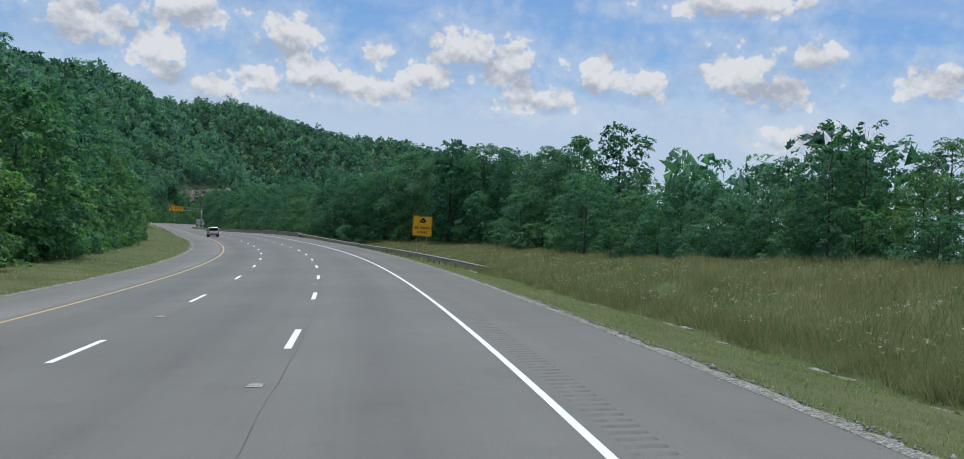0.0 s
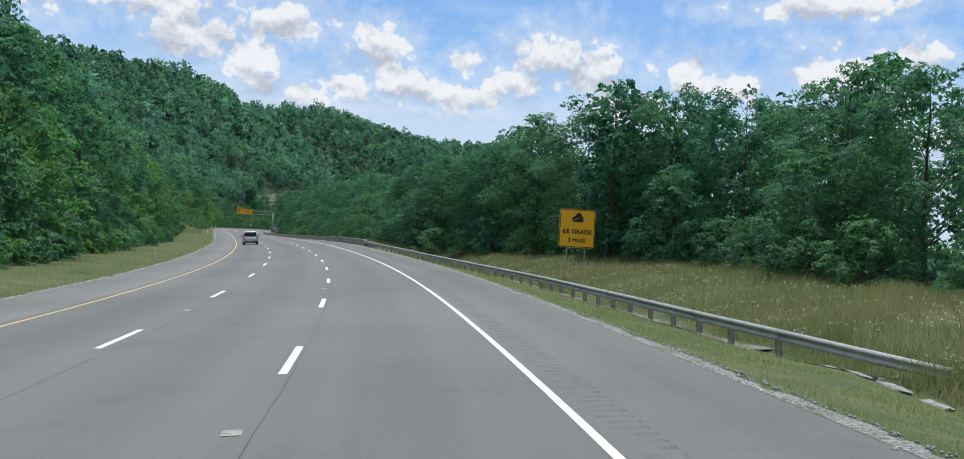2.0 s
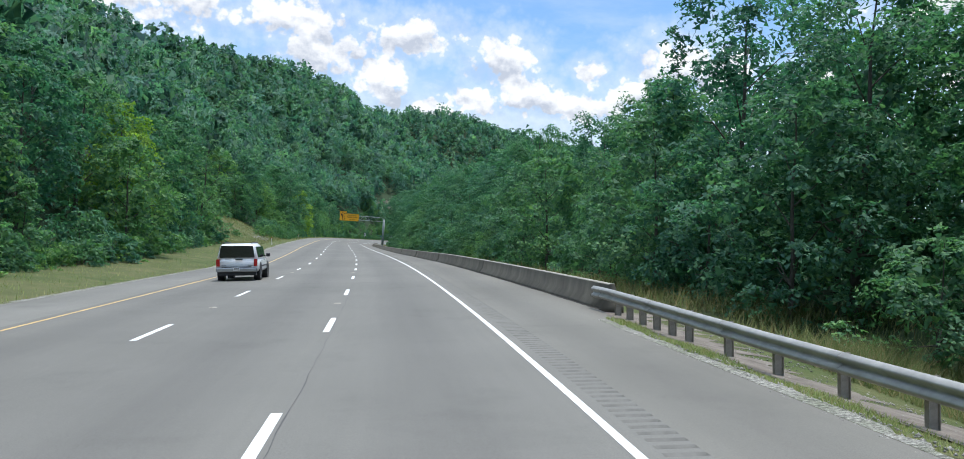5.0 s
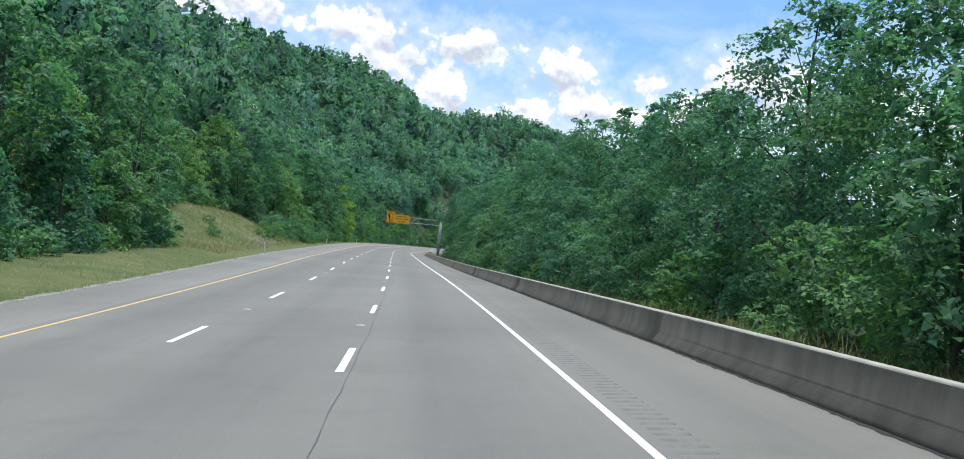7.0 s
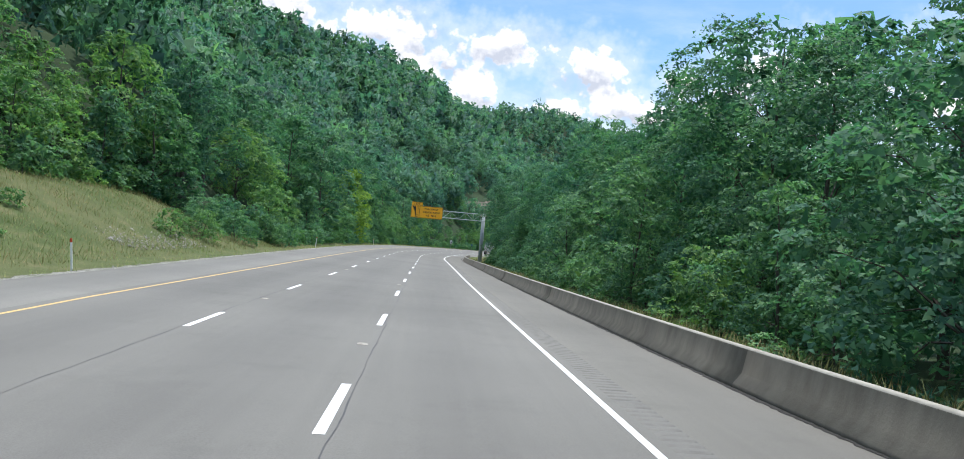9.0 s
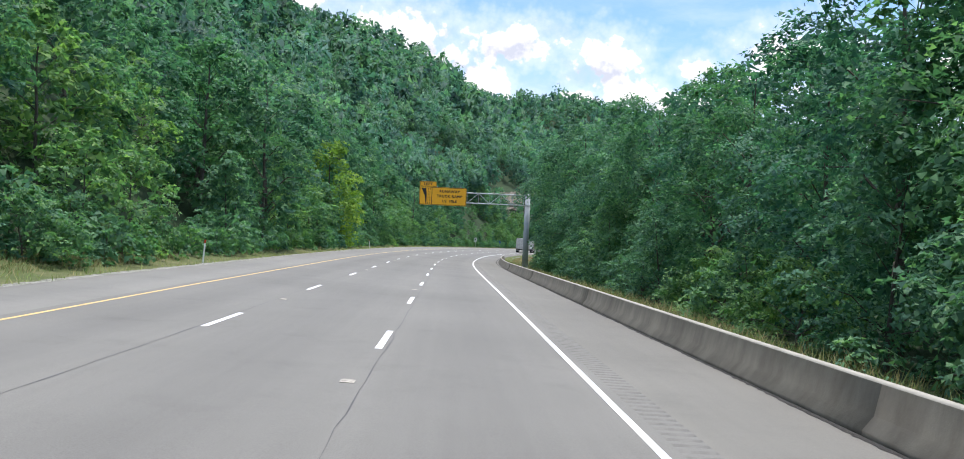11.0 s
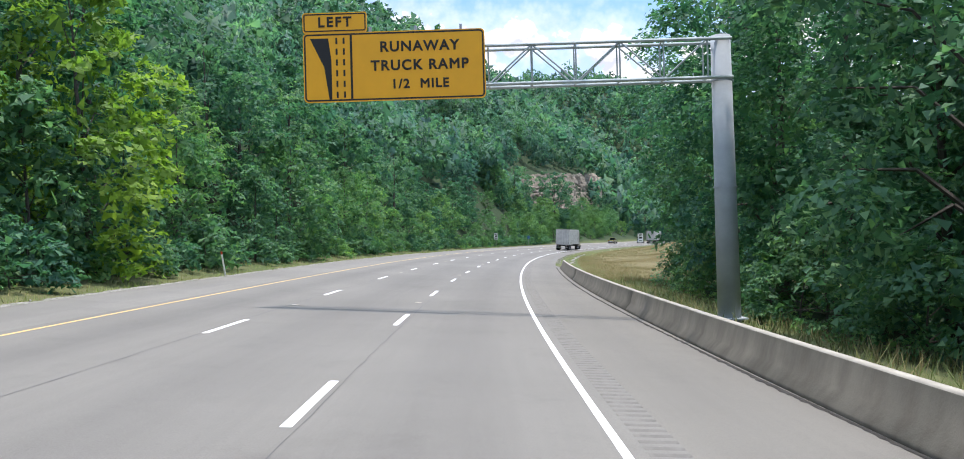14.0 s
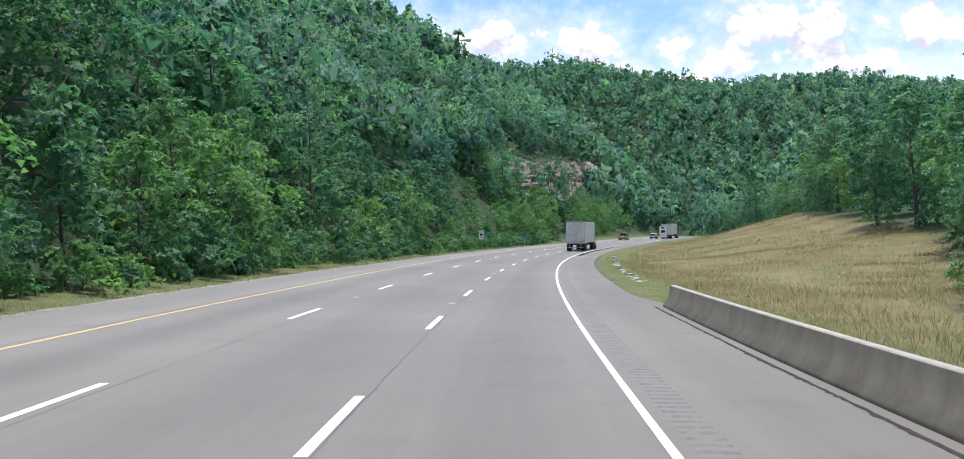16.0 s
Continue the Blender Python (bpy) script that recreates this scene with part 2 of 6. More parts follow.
def asphalt_mat(name, c, streak=True):
    m = Mat(name, 0.86, 0, 0.3)
    base = m.ramp(m.noise(0.09, 5, 0.6), [(0.3, tuple(x * 0.86 for x in c)), (0.7, tuple(x * 1.1 for x in c))])
    if streak:      # polished wheel tracks and oily lane middles, drawn out along the road
        sep = m.t.nodes.new("ShaderNodeSeparateXYZ")
        m.link(m.co.outputs["UV"], sep.inputs[0])
        lane = m.math("COSINE", m.math("MULTIPLY", m.math("ADD", sep.outputs[0], 1.86), 2 * math.pi / 3.70))
        base = m.mix(0.9, base, m.ramp(m.math("ADD", m.math("MULTIPLY", lane, 0.42), 0.5), [(0.0, (1.05, 1.05, 1.045)), (0.55, (1.0, 1.0, 1.0)), (0.95, (0.89, 0.89, 0.895))]), "MULTIPLY")
        s = m.noise(1.0, 3, 0.5, (0.8, 0.010, 1), "UV")
        base = m.mix(0.6, base, m.ramp(s, [(0.32, (0.89, 0.89, 0.89)), (0.68, (1.07, 1.07, 1.06))]), "MULTIPLY")
        s2 = m.noise(1.0, 5, 0.6, (5.0, 0.16, 1), "UV")
        base = m.mix(0.3, base, m.ramp(s2, [(0.35, (0.90, 0.90, 0.90)), (0.65, (1.07, 1.07, 1.07))]), "MULTIPLY")
    blot = m.ramp(m.noise(0.6, 6, 0.65), [(0.28, (0.80, 0.80, 0.80)), (0.45, (1, 1, 1))])
    base = m.mix(0.6, base, blot, "MULTIPLY")
    grit = m.ramp(m.noise(60, 2, 0.7), [(0.3, (0.75, 0.75, 0.76)), (0.7, (1.2, 1.2, 1.18))])
    m.colour(m.mix(0.7, base, grit, "MULTIPLY"))
    m.bump(m.noise(80, 2, 0.7), 0.25, 0.006)
    return m.m


ASPHALT = asphalt_mat("asphalt", ASPHALT_C)
SHOULDER = asphalt_mat("pale_shoulder", tuple(x * k for x, k in zip(ASPHALT_C, (1.03, 1.02, 0.995))))
LEFT_SHOULDER = asphalt_mat("gritty_left_shoulder", tuple(x * 1.2 for x in ASPHALT_C))
RUMBLE = asphalt_mat("rumble_asphalt", tuple(x * 1.04 for x in ASPHALT_C), False)
GROOVE = worn("shaded_groove", tuple(x * 1.0 for x in ASPHALT_C), 0.9, 0, 0.3, 5.0)
TAR = worn("crack_sealer", (0.075, 0.072, 0.07), 0.7, 0, 0.4, 4.0)
WHITE_PAINT = worn("white_road_paint", (0.78, 0.78, 0.76), 0.6, 0, 0.16, 6.0)
YELLOW_PAINT = worn("yellow_road_paint", (0.60, 0.41, 0.16), 0.6, 0, 0.2, 6.0)
SOIL = worn("stony_soil", (0.20, 0.172, 0.145), 0.95, 0, 0.5, 2.5, 0.9)
DEBRIS = worn("dark_grit", (0.035, 0.032, 0.027), 0.95, 0, 0.5, 6.0, 0.8)
GRAVEL = worn("gravel", (0.32, 0.305, 0.275), 0.95, 0, 0.6, 5.0, 0.9)
GALV = worn("galvanised_steel", (0.40, 0.39, 0.36), 0.55, 0.25, 0.25, 3.0, 0.08)
WOOD_POST = worn("weathered_steel_post", (0.36, 0.33, 0.28), 0.8, 0.1, 0.4, 6.0)
POLE_STEEL = worn("grey_pole_steel", (0.35, 0.39, 0.42), 0.75, 0.05, 0.18, 1.2, 0.05)
TRUSS_STEEL = worn("truss_steel", (0.42, 0.47, 0.46), 0.5, 0.4, 0.2, 2.0, 0.05)
SIGN_YELLOW = worn("sign_yellow_sheeting", (0.85, 0.40, 0.01), 0.45, 0, 0.07, 1.2, 0.02)
SIGN_BLACK = worn("sign_black", (0.015, 0.014, 0.013), 0.5, 0, 0.2, 3.0, 0.02)
SIGN_WHITE = worn("sign_white_sheeting", (0.75, 0.75, 0.73), 0.45, 0, 0.07, 2.0, 0.02)
SIGN_BACK = worn("sign_aluminium", (0.4, 0.41, 0.42), 0.45, 0.6, 0.15, 2.0, 0.03)
BARK = worn("bark", (0.085, 0.075, 0.062), 0.9, 0, 0.5, 5.0, 0.8)
LEAF_A = leaf_mat("leaf_green", (0.056, 0.138, 0.086), (0.098, 0.212, 0.116), (0.165, 0.294, 0.130), (1.2, 1.5, 0.95))
LEAF_B = leaf_mat("leaf_dark", (0.046, 0.129, 0.082), (0.076, 0.191, 0.107), (0.124, 0.255, 0.123), (1.2, 1.5, 0.95))
LEAF_C = leaf_mat("leaf_light", (0.070, 0.163, 0.080), (0.126, 0.244, 0.102), (0.210, 0.330, 0.116), (1.2, 1.5, 0.85))
LEAF_Y = leaf_mat("leaf_yellow_green", (0.105, 0.195, 0.040), (0.165, 0.280, 0.056), (0.240, 0.350, 0.075), (1.3, 1.5, 0.7))
# blue-grey distance haze is put into these leaf colours
LEAF_HAZED = leaf_mat("leaf_hillside_hazed", (0.053, 0.127, 0.099), (0.082, 0.182, 0.130), (0.128, 0.242, 0.148), (1.2, 1.5, 0.95), True)


def blade_mat(name, green, olive, straw_c, share):
    """Grass stems: green, olive and straw by stem, with straw gathering in drifts."""
    m = Mat(name, 0.7, 0, 0.25)
    c = m.ramp(m.island(), [(0.0, green), (0.6, olive), (1.0, straw_c)])
    drift = m.ramp(m.noise(0.07, 5, 0.6), [(0.44, (0, 0, 0)), (0.62, (1, 1, 1))])
    c = m.mix(m.math("MULTIPLY", drift, share), c, straw_c)
    m.colour(m.mix(0.7, c, m.ramp(m.noise(0.6, 4), [(0.3, (0.7, 0.75, 0.7)), (0.7, (1.15, 1.12, 1.1))]), "MULTIPLY"))
    col = m.b.inputs["Base Color"].links[0].from_socket
    tr = m.t.nodes.new("ShaderNodeBsdfTranslucent")
    m.link(col, tr.inputs[0])
    ms = m.t.nodes.new("ShaderNodeMixShader")
    ms.inputs[0].default_value = 0.5
    m.link(m.b.outputs[0], ms.inputs[1])
    m.link(tr.outputs[0], ms.inputs[2])
    m.link(ms.outputs[0], m.t.nodes["Material Output"].inputs[0])
    return m.m


GRASS_BLADE = blade_mat("meadow_stems", (0.085, 0.140, 0.045), (0.140, 0.170, 0.064), (0.250, 0.210, 0.110), 0.26)
GRASS_SHORT = blade_mat("verge_stems", (0.140, 0.220, 0.060), (0.190, 0.250, 0.080), (0.29, 0.27, 0.13), 0.20)
GRASS_DRY = blade_mat("dry_stems", (0.105, 0.125, 0.042), (0.180, 0.160, 0.072), (0.270, 0.210, 0.115), 0.5)
FLOWER = worn("umbel_flowers", (0.50, 0.50, 0.34), 0.8, 0, 0.3, 3.0)


def concrete_mat():
    m = Mat("shaded_barrier_concrete", 0.9, 0, 0.3)
    # tone lowered so the colour carries the shade on the barrier's faces
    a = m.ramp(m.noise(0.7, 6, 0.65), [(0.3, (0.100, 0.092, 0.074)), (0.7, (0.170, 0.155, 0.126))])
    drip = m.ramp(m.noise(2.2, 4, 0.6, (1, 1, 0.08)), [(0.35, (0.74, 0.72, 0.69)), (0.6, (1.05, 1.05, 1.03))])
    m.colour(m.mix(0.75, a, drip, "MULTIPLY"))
    m.bump(m.noise(24, 4), 0.3, 0.01)
    return m.m


def gravel_bed_mat():
    """Packed small stones, pale and dark side by side."""
    m = Mat("gravel_bed", 0.95, 0, 0.25)
    c = m.ramp(m.noise(16, 3, 0.8), [(0.36, (0.08, 0.078, 0.068)), (0.5, (0.23, 0.22, 0.195)), (0.66, (0.42, 0.405, 0.365))])
    m.colour(m.mix(0.7, c, m.ramp(m.noise(1.1, 4), [(0.35, (0.55, 0.62, 0.45)), (0.6, (1, 1, 1))]), "MULTIPLY"))
    m.bump(m.noise(22, 3, 0.7), 0.9, 0.03)
    return m.m


GRAVEL_BED = gravel_bed_mat()
CONCRETE = concrete_mat()
# same concrete in a paler, sunlit tone for the barrier's top
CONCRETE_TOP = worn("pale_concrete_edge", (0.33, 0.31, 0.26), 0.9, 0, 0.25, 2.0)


def ground_mat():
    """Grass, straw and bare soil in patches, turning dark green-brown under the woods (by a painted attribute)."""
    m = Mat("turf_and_soil", 0.95, 0, 0.2)
    at = m.t.nodes.new("ShaderNodeAttribute")
    at.attribute_name = "wooded"
    grass = m.ramp(m.noise(0.5, 6, 0.65), [(0.28, (0.045, 0.072, 0.022)), (0.5, (0.078, 0.100, 0.036)), (0.72, (0.140, 0.132, 0.064))])
    straw = m.ramp(m.noise(0.07, 5, 0.6), [(0.44, (0, 0, 0)), (0.62, (1, 1, 1))])
    grass = m.mix(m.math("MULTIPLY", straw, 0.24), grass, (0.175, 0.150, 0.080))
    dry = m.t.nodes.new("ShaderNodeAttribute")
    dry.attribute_name = "dry"
    hay = m.ramp(m.noise(0.35, 5, 0.65), [(0.3, (0.095, 0.097, 0.038)), (0.55, (0.165, 0.136, 0.070)), (0.75, (0.215, 0.172, 0.098))])
    grass = m.mix(dry.outputs["Fac"], grass, hay)
    fine = m.ramp(m.noise(9, 4, 0.7), [(0.3, (0.65, 0.65, 0.6)), (0.7, (1.25, 1.25, 1.2))])
    grass = m.mix(0.8, grass, fine, "MULTIPLY")
    wood_floor = m.ramp(m.noise(0.8, 6, 0.7), [(0.3, (0.018, 0.036, 0.016)), (0.6, (0.032, 0.054, 0.022)), (0.8, (0.05, 0.06, 0.028))])
    m.colour(m.mix(at.outputs["Fac"], grass, wood_floor))
    m.bump(m.noise(6, 6, 0.7), 0.6, 0.08)
    return m.m


GROUND = ground_mat()


def rock_mat():
    m = Mat("sandstone_cut", 0.92, 0, 0.25)
    bands = m.noise(1.0, 5, 0.6, (0.04, 0.04, 1.1))
    c = m.ramp(bands, [(0.25, (0.12, 0.105, 0.084)), (0.42, (0.30, 0.264, 0.21)), (0.58, (0.20, 0.172, 0.136)), (0.75, (0.38, 0.33, 0.26))])
    st = m.ramp(m.noise(0.25, 6, 0.65), [(0.3, (0.6, 0.58, 0.55)), (0.7, (1.2, 1.15, 1.1))])
    m.colour(m.mix(0.8, c, st, "MULTIPLY"))
    m.bump(m.noise(1.6, 7, 0.7, (0.5, 0.5, 2.0)), 0.9, 0.4)
    return m.m


ROCK = rock_mat()


# ---- mesh helpers ----
def fast_mesh(name, verts, faces, material, uv=None, smooth=False, normals=None):
    """A mesh from numpy arrays: verts (n, 3), faces (m, 3 or 4)."""
    me = bpy.data.meshes.new(name)
    verts, faces = np.asarray(verts, np.float32), np.asarray(faces, np.int32)
    m, k = faces.shape
    me.vertices.add(len(verts))
    me.vertices.foreach_set("co", verts.ravel())
    me.loops.add(m * k)
    me.loops.foreach_set("vertex_index", faces.ravel())
    me.polygons.add(m)
    me.polygons.foreach_set("loop_start", np.arange(0, m * k, k, dtype=np.int32))
    if smooth or normals is not None:
        me.polygons.foreach_set("use_smooth", np.ones(m, bool))
    if uv is not None:
        lay = me.uv_layers.new(name="UVMap")
        lay.data.foreach_set("uv", np.asarray(uv, np.float32)[faces.ravel()].ravel())
    me.update(calc_edges=True)
    me.validate()
    if normals is not None:
        me.normals_split_custom_set_from_vertices(np.asarray(normals, np.float32).tolist())
    if material:
        me.materials.append(material)
    return me


def bm_mesh(name, bm, material, smooth=False):
    me = bpy.data.meshes.new(name)
    bm.normal_update()
    bm.to_mesh(me)
    bm.free()
    if smooth:
        for p in me.polygons:
            p.use_smooth = True
    me.materials.append(material)
    return me


def part(name, bm, material, parent, label="", smooth=False):
    """Links a bmesh (or a ready mesh) as one mesh object under a thing or a part."""
    me = bm if isinstance(bm, bpy.types.Mesh) else bm_mesh(name, bm, material, smooth)
    ob = new(name, me)
    ob.parent = parent
    if label:
        tagged(ob, label)
    return ob


def thing(name, m, label, category, group="", kind=""):
    ob = new(name)
    ob.empty_display_size = 0.3
    ob.matrix_world = m
    return tagged(ob, label, category, group, kind)


def box(bm, c, size, bevel=0.0, rot=None):
    """A box of full size at centre c, edges rounded off."""
    r = bmesh.ops.create_cube(bm, size=1.0)
    vs = r["verts"]
    bmesh.ops.scale(bm, vec=size, verts=vs)
    if bevel > 0:
        es = list({e for v in vs for e in v.link_edges})
        out = bmesh.ops.bevel(bm, geom=es, offset=bevel, segments=2, affect="EDGES", profile=0.5)
        vs = list({v for f in out["faces"] for v in f.verts} | {v for v in vs if v.is_valid})
        seen, stack = set(vs), list(vs)
        while stack:
            v = stack.pop()
            for e in v.link_edges:
                o = e.other_vert(v)
                if o not in seen:
                    seen.add(o)
                    stack.append(o)
        vs = list(seen)
    if rot is not None:
        bmesh.ops.transform(bm, matrix=rot, verts=vs)
    bmesh.ops.translate(bm, vec=c, verts=vs)
    return vs


def rod(bm, a, b, r, r2=None, seg=8, caps=True):
    a, b = Vector(a), Vector(b)
    d = b - a
    q = d.to_track_quat("Z", "Y").to_matrix().to_4x4()
    bmesh.ops.create_cone(bm, cap_ends=caps, segments=seg, radius1=r, radius2=r if r2 is None else r2, depth=d.length,
                          matrix=Matrix.Translation((a + b) / 2) @ q)


def prism(bm, outline, y0, y1):
    """An outline of (x, z) points drawn out from y0 to y1."""
    a = [bm.verts.new((x, y0, z)) for x, z in outline]
    b = [bm.verts.new((x, y1, z)) for x, z in outline]
    n = len(a)
    bm.faces.new(a)
    bm.faces.new(list(reversed(b)))
    for i in range(n):
        bm.faces.new((a[(i + 1) % n], a[i], b[i], b[(i + 1) % n]))
    bmesh.ops.recalc_face_normals(bm, faces=bm.faces)


def text_mesh(name, words, size, material, depth=0.004, bold=0.0, wide=1.0):
    """Lettering as a mesh, centred, lying in the x-z plane and facing -y."""
    cu = bpy.data.curves.new(name, "FONT")
    cu.body, cu.size, cu.align_x, cu.align_y, cu.extrude, cu.bevel_depth, cu.bevel_resolution, cu.space_character = words, size, "CENTER", "CENTER", depth, bold, 0, wide
    tmp = bpy.data.objects.new(name, cu)
    scene.collection.objects.link(tmp)
    me = bpy.data.meshes.new_from_object(tmp.evaluated_get(bpy.context.evaluated_depsgraph_get()))
    bpy.data.objects.remove(tmp)
    me.name = name
    me.transform(pose(0, 0, 0, 90, 0, 0))
    me.materials.clear()
    me.materials.append(material)
    return me


def letters(words, size, material, parent, x, y, z, wide=1.1, bold=0.028):
    """Each letter of a line of writing as a part of its own on a sign's face."""
    me = text_mesh("line", words, size, material, 0.004, bold * size, wide)
    n = len(me.vertices)
    co = np.empty(n * 3)
    me.vertices.foreach_get("co", co)
    co = co.reshape(-1, 3)
    root = list(range(n))

    def find(i):
        while root[i] != i:
            root[i] = root[root[i]]
            i = root[i]
        return i
    for e in me.edges:
        root[find(e.vertices[0])] = find(e.vertices[1])
    spans = {}
    for i in range(n):
        r = find(i)
        a, b = spans.get(r, (1e9, -1e9))
        spans[r] = (min(a, co[i, 0]), max(b, co[i, 0]))
    glyphs = []
    for r, (a, b) in sorted(spans.items(), key=lambda q: q[1]):
        if glyphs and a < glyphs[-1][1] - 0.004:
            glyphs[-1][1] = max(glyphs[-1][1], b)
            glyphs[-1][2].add(r)
        else:
            glyphs.append([a, b, {r}])
    for a, b, rs in glyphs:
        ids = [i for i in range(n) if find(i) in rs]
        back = {j: i for i, j in enumerate(ids)}
        g = bpy.data.meshes.new("letter")
        g.from_pydata([tuple(co[j]) for j in ids], [], [[back[v] for v in p.vertices] for p in me.polygons if p.vertices[0] in back])
        g.materials.append(material)
        ob = part("letter", g, None, parent)
        ob.location = (x, y, z)


# ---- the road's line: curvature, crossfall and grade by the metre ----
def road_line():
    k = np.interp(SG, KS, K_CURVE)
    hd = np.cumsum(k) * 2
    hd = hd - hd[I0]
    x, y = np.cumsum(-np.sin(hd)) * 2, np.cumsum(np.cos(hd)) * 2
    z = np.cumsum(np.interp(SG, BS, GRADE)) * 2
    return hd, x - x[I0], y - y[I0], z - z[I0], np.interp(SG, BS, BANK)


RHD, RX, RY, RZ, RB = road_line()
FAR_N = (math.cos(radians(10)), math.sin(radians(10)))


def road_pt(s, lat, up=0.0):
    """Points on the road's own (banked) plane: s metres along, lat to the right of the right edge line, up along its normal."""
    s, lat = np.asarray(s, float), np.asarray(lat, float)
    hd, x, y, z, b = (np.interp(s, SG, a) for a in (RHD, RX, RY, RZ, RB))
    cx, cy = np.cos(hd), np.sin(hd)
    return np.stack(np.broadcast_arrays(x + lat * cx + up * np.sin(b) * cx, y + lat * cy + up * np.sin(b) * cy, z - lat * np.tan(b) + up * np.cos(b)), -1)


def road_pose(s, lat, up=0.0, turn=0.0):
    """A pose on the road at (s, lat), y ahead, x to the right, lying in the banked plane."""
    p = Vector(road_pt(s, lat, up))
    f = (Vector(road_pt(s + 1, lat, up)) - Vector(road_pt(s - 1, lat, up))).normalized()
    r = (Vector(road_pt(s, lat + 1, up)) - Vector(road_pt(s, lat - 1, up))).normalized()
    u = r.cross(f).normalized()
    r = f.cross(u)
    m = Matrix((r, f, u)).transposed().to_4x4()
    return Matrix.Translation(p) @ m @ pose(0, 0, 0, 0, 0, turn)


def smooth(a, b, x):
    t = np.clip((np.asarray(x, float) - a) / (b - a), 0, 1)
    return t * t * (3 - 2 * t)


def lumps(x, y, scale, seed):
    """Smooth rolling noise from a few sines, about -1 to 1."""
    r = np.random.RandomState(seed)
    out = 0
    for i in range(7):
        a, w, ph = r.uniform(0, 6.28), r.uniform(0.6, 1.9) / scale, r.uniform(0, 6.28)
        out = out + np.sin((x * math.cos(a) + y * math.sin(a)) * w * 6.28 + ph)
    return out / 3.5


LEFT_EDGE, RIGHT_EDGE = -14.3, 2.75      # edges of the pavement


def left_verge(s):
    """Width of the open grass on the left of the road."""
    return 3.3 + 4.6 * smooth(285, 262, s) + 11 * smooth(258, 280, s) * smooth(328, 306, s)


def right_verge(s):
    """How far the open grass reaches on the right of the right edge line."""
    return 19.5 - 12.5 * smooth(112, 165, s) + 2.0 * smooth(300, 340, s) + 23 * smooth(424, 448, s)


def ground_xy(s, lat):
    inner = np.clip(lat, -300, 300)
    p = road_pt(s, inner)
    over = lat - inner
    beyond = np.clip(np.asarray(s, float) - SG[-1], 0, None) + np.clip(np.asarray(s, float) - SG[0], None, 0)
    hd = np.where(np.asarray(s) > 0, RHD[-1], RHD[0])
    return p[..., 0] + over * FAR_N[0] - beyond * np.sin(hd), p[..., 1] + over * FAR_N[1] + beyond * np.cos(hd)


def crest(s):
    """Distance and height of the ridge on the left, measured from the road."""
    return (np.interp(s, [-300, 100, 400, 575, 834, 1093, 1400, 2600], [190, 180, 155, 143, 176, 200, 260, 300]),
            np.interp(s, [-300, 100, 400, 575, 834, 960, 1030, 1093, 1400, 2600], [68, 78, 83, 88, 122, 132, 126, 114, 104, 95]))


def cut_foot(s):
    return 9.8 + 0.0275 * (np.asarray(s, float) - 620)


def cut_head(s):
    return 21.4 + 0.0694 * (np.asarray(s, float) - 620)


